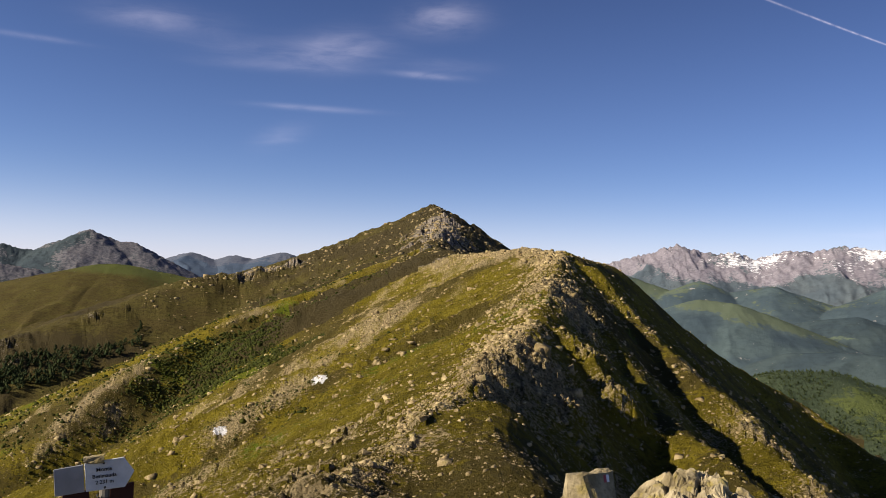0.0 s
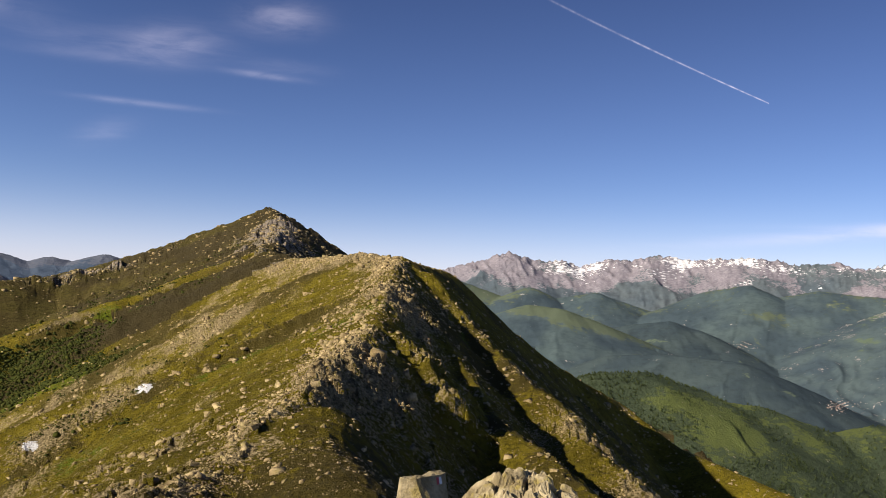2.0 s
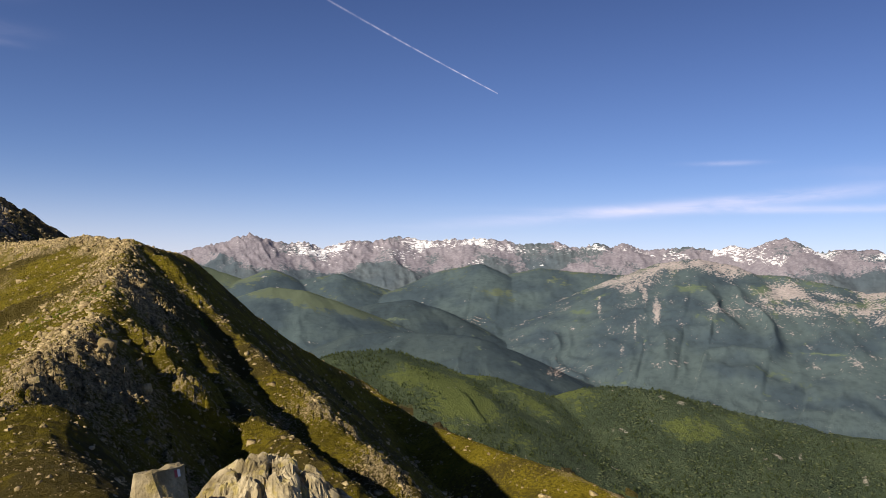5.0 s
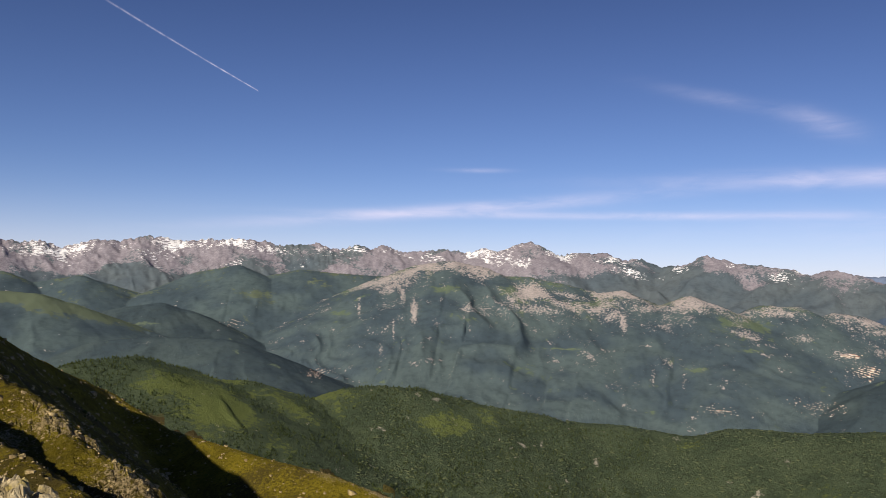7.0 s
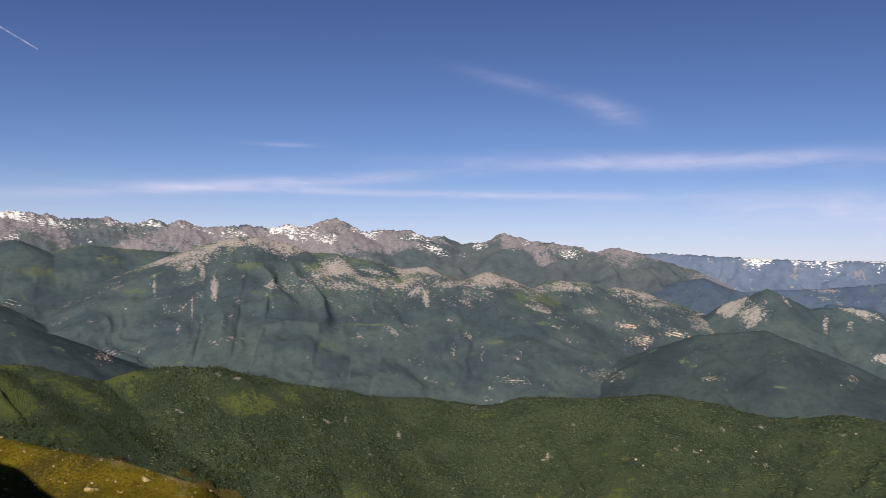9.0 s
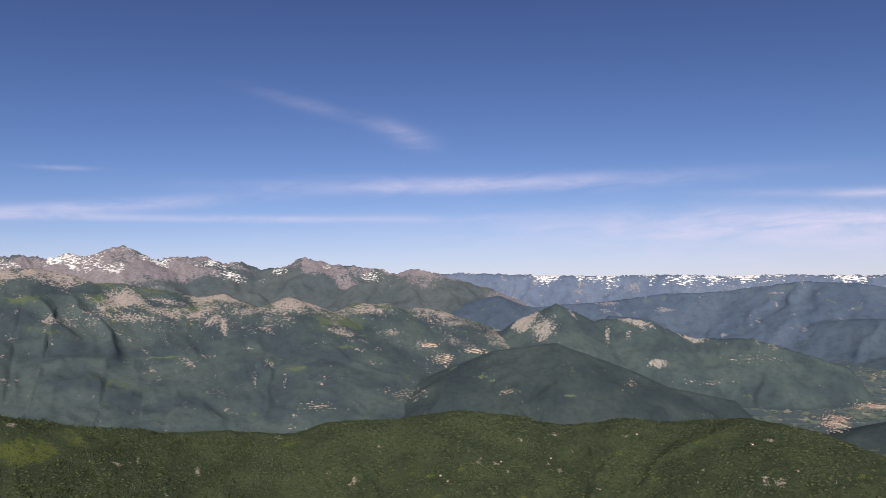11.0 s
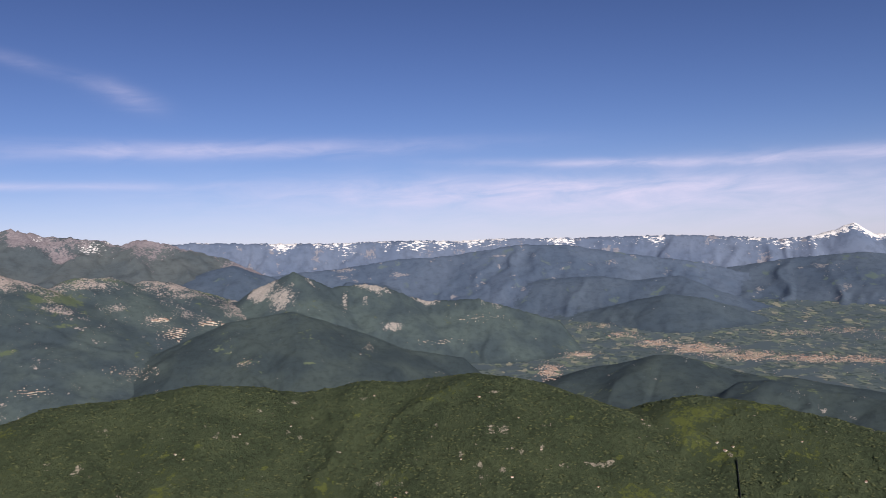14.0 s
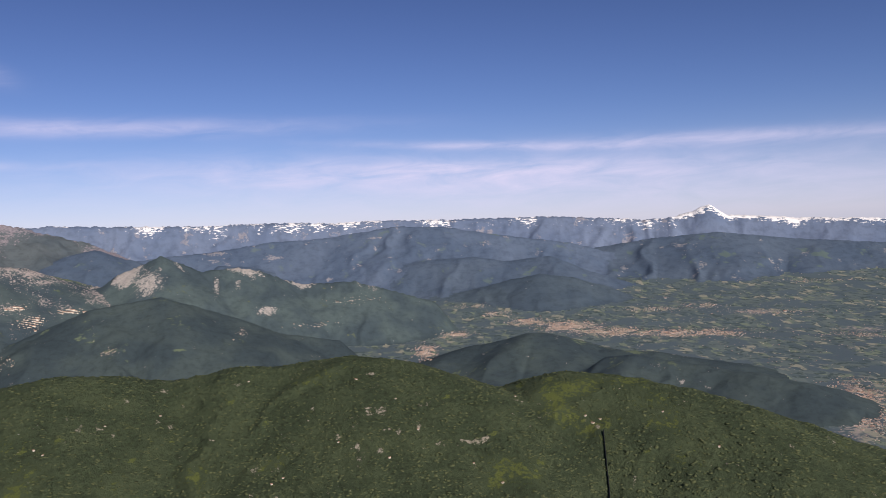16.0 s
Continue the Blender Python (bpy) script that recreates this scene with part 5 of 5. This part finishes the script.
# rock slabs on the pointed peak
x, y, r = sample(90000, -20, 8, 450, 1080, rng)
own, rk, away = at_grid(OWN, x, y), at_grid(ROCK, x, y), at_grid(AWAY, x, y)
keep = (own == GROUPS.index("peak")) & (rng.rand(len(x)) < 0.014 + 0.3 * np.clip(rk - 0.2, 0, 1) + 0.05 * np.exp(-away / 10))
x, y, r = x[keep], y[keep], r[keep]
size = np.clip(r * 0.0019 * np.exp(rng.normal(0, 0.4, len(x))), 1, 6)
tagged(joined("rock_slabs", BLOCKS, np.stack([x, y, height(x, y)], 1), size, STONE, rng), "pale rock slabs breaking through the peak's heath", "rocks", kind="stuff")

# ---- shrubs and trees ----
CLUMPS = block_shapes(12, 9, rng, 0.9, False)
x, y, r = sample(110000, -32, 44, 60, 800, rng)
own, ht = at_grid(OWN, x, y), at_grid(HEATH, x, y)
bx = np.degrees(np.arctan2(x, y))
ln = at_grid(LINE, x, y)
re = np.degrees(np.arctan2(height(x, y), r))
thicket = 1.1 * np.exp(-((bx + 14.6) / 4.0) ** 2 - ((re + 5.9 - 0.35 * (bx + 14.6)) / 1.5) ** 2) + 0.9 * np.exp(-((bx + 20.0) / 4.0) ** 2 - ((re + 9.0 - 0.3 * (bx + 20)) / 1.6) ** 2)
want = np.clip(fbm(x, y, 30, 4, 51.0, 0.6) * 1.8 - 0.2 + 0.2 * (ht - 0.5) + 0.9 * ((bx < -4) & (ln == 4) & (r > 170)) + 0.2 * (own == GROUPS.index("peak")) + thicket, 0, 1)
keep = np.isin(own, [GROUPS.index("near"), GROUPS.index("peak")]) & ((at_grid(AWAY, x, y) > 30) | ((ln == 4) & (at_grid(AWAY, x, y) > 3))) & (rng.rand(len(x)) < want * 0.55)
x, y, r = x[keep], y[keep], r[keep]
size = np.clip(r * 0.0031 * np.exp(rng.normal(0, 0.35, len(x))), 0.4, 3.5)
tx, ty, tr = sample(26000, -21, -8, 325, 440, rng)
tb, te = np.degrees(np.arctan2(tx, ty)), np.degrees(np.arctan2(height(tx, ty), tr))
keep = rng.rand(len(tx)) < np.clip(1.2 * np.exp(-((tb + 14.0) / 3.6) ** 2 - ((te + 5.8 - 0.35 * (tb + 14.0)) / 1.9) ** 2) + 0.9 * fbm(tx, ty, 16, 3, 53.0) - 0.1, 0, 1) * 0.6
x, y, r = np.append(x, tx[keep]), np.append(y, ty[keep]), np.append(r, tr[keep])
size = np.append(size, np.clip(tr[keep] * 0.003 * np.exp(rng.normal(0, 0.4, keep.sum())), 0.5, 3.0))
tagged(joined("alpine_shrubs", CLUMPS, np.stack([x, y, height(x, y) + 0.15 * size], 1), size, SHRUB, rng, (1, 1, 0.8)), "dark low alpine shrubs on the slopes", "shrubs", kind="stuff")


def tree_shapes(rng):
    """Small trees for a wood: a tapered trunk with several uneven clumps of foliage."""
    out = []
    for _ in range(6):
        vs, fs, base = [], [], 0
        ang = np.arange(4) * math.pi / 2
        trunk = np.concatenate([np.stack([0.04 * np.cos(ang), 0.04 * np.sin(ang), 0 * ang - 0.1], 1), np.array([[0, 0, 0.7]])])
        vs.append(trunk)
        fs.append(np.array([[0, 1, 4], [1, 2, 4], [2, 3, 4], [3, 0, 4]]))
        base = 5
        for q in range(4):
            cv, cf = CLUMPS[rng.randint(len(CLUMPS))]
            a = rng.uniform(0, 6.28)
            off = np.array([0.2 * math.cos(a), 0.2 * math.sin(a), 0.35 + 0.16 * q])
            vs.append(cv * rng.uniform(0.38, 0.62) * (1.1 - 0.16 * q) + off)
            fs.append(cf + base)
            base += len(cv)
        out.append((np.concatenate(vs), np.concatenate(fs)))
    return out


TREES = tree_shapes(rng)
# dark wood below the left-hand spur
x, y, r = sample(30000, -32, -20, 500, 1100, rng)
e = np.degrees(np.arctan2(height(x, y), r))
b = np.degrees(np.arctan2(x, y))
line = -7.2 + 0.27 * (b + 28)
keep = (np.abs(e - line) < 0.95 + 1.0 * fbm(x, y, 60, 3, 91.0)) & (rng.rand(len(x)) < 0.22)
x, y, r = x[keep], y[keep], r[keep]
tagged(joined("dark_wood", TREES, np.stack([x, y, height(x, y)], 1), rng.uniform(3, 6, len(x)), CONIFER, rng, tilt=0.08), "dark wood of small trees below the ridge", "wood", kind="stuff")
# scattered trees on the near wooded hill
x, y, r = sample(34000, 18, 60, 900, 1500, rng)
own, md = at_grid(OWN, x, y), at_grid(MEADOW, x, y)
keep = (own == GROUPS.index("hill_o")) & (rng.rand(len(x)) < np.clip(0.4 + 0.9 * fbm(x, y, 40, 4, 61.0) - np.clip(md - 0.25, 0, 0.6), 0.0, 1) * 0.75)
x, y, r = x[keep], y[keep], r[keep]
tagged(joined("hillside_trees", TREES, np.stack([x, y, height(x, y)], 1), rng.uniform(2.4, 4.6, len(x)), TREE_LEAF, rng, tilt=0.08), "scattered green trees on the grassy hillside", "trees", kind="stuff")
# closed canopy of the long wooded ridge
x, y, r = sample(36000, 40, 131, 950, 1750, rng)
own, md = at_grid(OWN, x, y), at_grid(MEADOW, x, y)
keep = np.isin(own, [GROUPS.index("hill_o"), GROUPS.index("hill_o4")]) & (md < 0.36) & (at_grid(ROCK, x, y) < 0.36) & (rng.rand(len(x)) < 0.6)
x, y, r = x[keep], y[keep], r[keep]
tagged(joined("forest_canopy", CLUMPS, np.stack([x, y, height(x, y) - 0.2], 1), rng.uniform(4.5, 9.5, len(x)), LEAF, rng, (1, 1, 0.36)), "closed green canopy of the wooded ridge", "forest", kind="stuff")

# ---- towns and houses ----
HV = np.array([(-.5, -.4, -.3), (.5, -.4, -.3), (.5, .4, -.3), (-.5, .4, -.3), (-.5, -.4, .28), (.5, -.4, .28), (.5, .4, .28), (-.5, .4, .28)])
HF = np.array([(0, 1, 5), (0, 5, 4), (1, 2, 6), (1, 6, 5), (2, 3, 7), (2, 7, 6), (3, 0, 4), (3, 4, 7)])
RV = np.array([(-.56, -.48, .27), (.56, -.48, .27), (.56, .48, .27), (-.56, .48, .27), (-.56, 0, .46), (.56, 0, .46)])
RF = np.array([(0, 1, 5), (0, 5, 4), (2, 3, 4), (2, 4, 5), (3, 0, 4), (1, 2, 5)])
# name, bearing, elevation, half width, half height, count, size
TOWNS = (
    ("valley_town", 98.5, -8.9, 0.8, 0.45, 420, 4.0), ("valley_town", 100.6, -7.85, 1.2, 0.2, 380, 3.6), ("valley_town", 101.9, -5.9, 1.0, 0.14, 120, 3.2), ("plain_town", 103.6, -6.5, 1.0, 0.18, 260, 3.4),
    ("plain_town", 105.7, -7.1, 1.3, 0.24, 620, 3.6), ("plain_town", 108.5, -7.5, 1.9, 0.34, 1300, 3.8), ("plain_town", 111.4, -7.9, 2.0, 0.28, 900, 3.6), ("plain_town", 115.2, -8.0, 2.4, 0.22, 700, 3.6), ("plain_town", 118.3, -8.0, 1.8, 0.25, 380, 3.8),
    ("plain_village", 114.2, -6.4, 1.8, 0.16, 320, 2.8), ("foot_town", 126.4, -11.8, 1.9, 0.9, 1500, 2.8), ("foot_town", 127.4, -13.2, 1.5, 0.9, 500, 2.6), ("foot_town", 126.6, -15.4, 1.4, 1.3, 260, 2.6), ("plain_village", 121.5, -6.6, 2.2, 0.16, 300, 2.8), ("plain_village", 127.0, -8.0, 2.5, 0.2, 260, 3.0),
    ("plain_farms", 121.0, -7.0, 9.0, 4.5, 900, 2.4), ("plain_village", 117.5, -6.2, 1.5, 0.15, 240, 2.8), ("plain_village", 119.6, -3.9, 2.4, 0.1, 160, 3.4), ("plain_village", 124.0, -4.6, 3.0, 0.14, 160, 3.2), ("hill_village", 73.0, -5.2, 0.7, 0.35, 260, 4.2), ("hill_village", 72.2, -4.3, 0.5, 0.08, 60, 6.0), ("hill_village", 75.2, -4.75, 0.7, 0.08, 80, 6.0),
    ("valley_village", 37.3, -6.6, 0.9, 0.35, 110, 2.6), ("valley_village", 31.5, -3.2, 0.8, 0.3, 60, 2.8), ("valley_village", 70.5, -7.6, 1.6, 0.5, 90, 2.8), ("valley_village", 90.5, -6.8, 1.4, 0.12, 110, 2.8), ("valley_village", 64.5, -8.2, 1.2, 0.3, 70, 2.8), ("valley_village", 86.0, -7.0, 0.5, 0.5, 40, 2.6), ("valley_village", 93.6, -5.2, 2.0, 0.2, 60, 2.8), ("valley_village", 77.5, -7.5, 0.8, 0.2, 30, 2.6),
)
for name, b, e, wb, we, count, hs in TOWNS:
    px = []
    for _ in range(int(count * 1.5)):
        s = spot(float(np.clip(b + rng.normal(0, 0.5) * wb, -32, 132)), e + rng.normal(0, 0.5) * we, 1300)
        if noise.noise(Vector((s.x, s.y, 0)) * 0.02) < -0.12 and rng.rand() < 0.8:
            continue
        if name.startswith(("plain", "foot")) and at_grid(OWN, np.array([s.x]), np.array([s.y]))[0] != -1:
            continue
        px.append((s.x, s.y, s.z))
    px = np.array(px)
    count = len(px)
    if count < 5:
        continue
    sizes = 0.62 * hs * np.exp(rng.normal(0, 0.4, count))
    state = rng.get_state()
    top = tagged(new(name), "cluster of pale houses with clay roofs", "town", "towns and villages", "stuff")
    w = joined("walls", [(HV, HF)], px, sizes, TOWN_WALL, rng, tilt=0.0)
    rng.set_state(state)
    rf = joined("roofs", [(RV, RF)], px, sizes, TOWN_ROOF, rng, tilt=0.0)
    w.parent, rf.parent = top, top


def house(b, e, s, turn):
    p = spot(b, e, 800)
    top = tagged(new("house"), "small pale farmhouse in a clearing of the wood", "house", "farmhouses")
    top.matrix_basis = pose(p.x, p.y, p.z, 0, 0, turn)
    mesh_object("wall", HV * (0.6 * s), HF.tolist(), TOWN_WALL, top)
    mesh_object("roof", RV * (0.6 * s), RF.tolist(), TOWN_ROOF, top)


for b, e, s in ((109.9, -14.0, 8), (110.4, -13.8, 6), (109.4, -13.6, 6), (93.5, -10.6, 7), (86.2, -10.3, 5), (92.1, -14.7, 5), (95.6, -15.9, 6), (97.7, -14.1, 5), (72.8, -13.0, 6), (73.3, -13.4, 5), (87.4, -17.0, 6), (88.2, -16.8, 5), (103.5, -18.0, 6), (101.5, -16.6, 5), (80.4, -12.0, 5), (77.0, -12.2, 5), (114.6, -13.2, 5), (118.2, -15.5, 6), (96.2, -12.0, 5), (104.6, -12.2, 5)):
    house(b, e, s, rng.uniform(0, 180))

# ---- cairn on the pointed peak ----
cairn = tagged(new("summit_cairn"), "small stone cairn with a cross on the pointed peak", "cairn")
cp = spot(-0.72, 4.4, 800)
cp = Vector(LINES[5][-1])
cp.z = float(height(np.array([cp.x]), np.array([cp.y]))[0])
cairn.location = cp
base = rough_stone("cairn_base", (2.6, 2.6, 1.8), 77, STONE, 2)
base.parent = cairn
base.location = (0, 0, -0.3)
pole = part("cross", rod(0.18, 2.2), POST_MAT, cairn)
pole.location = (0, 0, 1.2)


# ---- dark pipeline down the wooded spur ----
PIPE = plain_material("dark_pipe", (0.02, 0.022, 0.025), 0.6)
line = np.array([(110.6 + 0.3 * k / 30, -14.6 - 4.6 * k / 30) for k in range(31)])
pv, pf = [], []
for k, (b, e) in enumerate(line):
    q = spot(float(b), float(e), 700)
    side = Vector((math.cos(radians(b)), -math.sin(radians(b)), 0))
    for u in (-1.0, -0.5, 0.5, 1.0):
        pv.append(q + side * (0.75 * u) + Vector((0, 0, 3.4 if abs(u) < 0.9 else 0.0)))
    if k:
        for u in range(3):
            pf.append(((k - 1) * 4 + u, (k - 1) * 4 + u + 1, k * 4 + u + 1, k * 4 + u))
tagged(mesh_object("pipeline", pv, pf, PIPE), "dark straight pipeline running down the wooded slope", "pipeline")
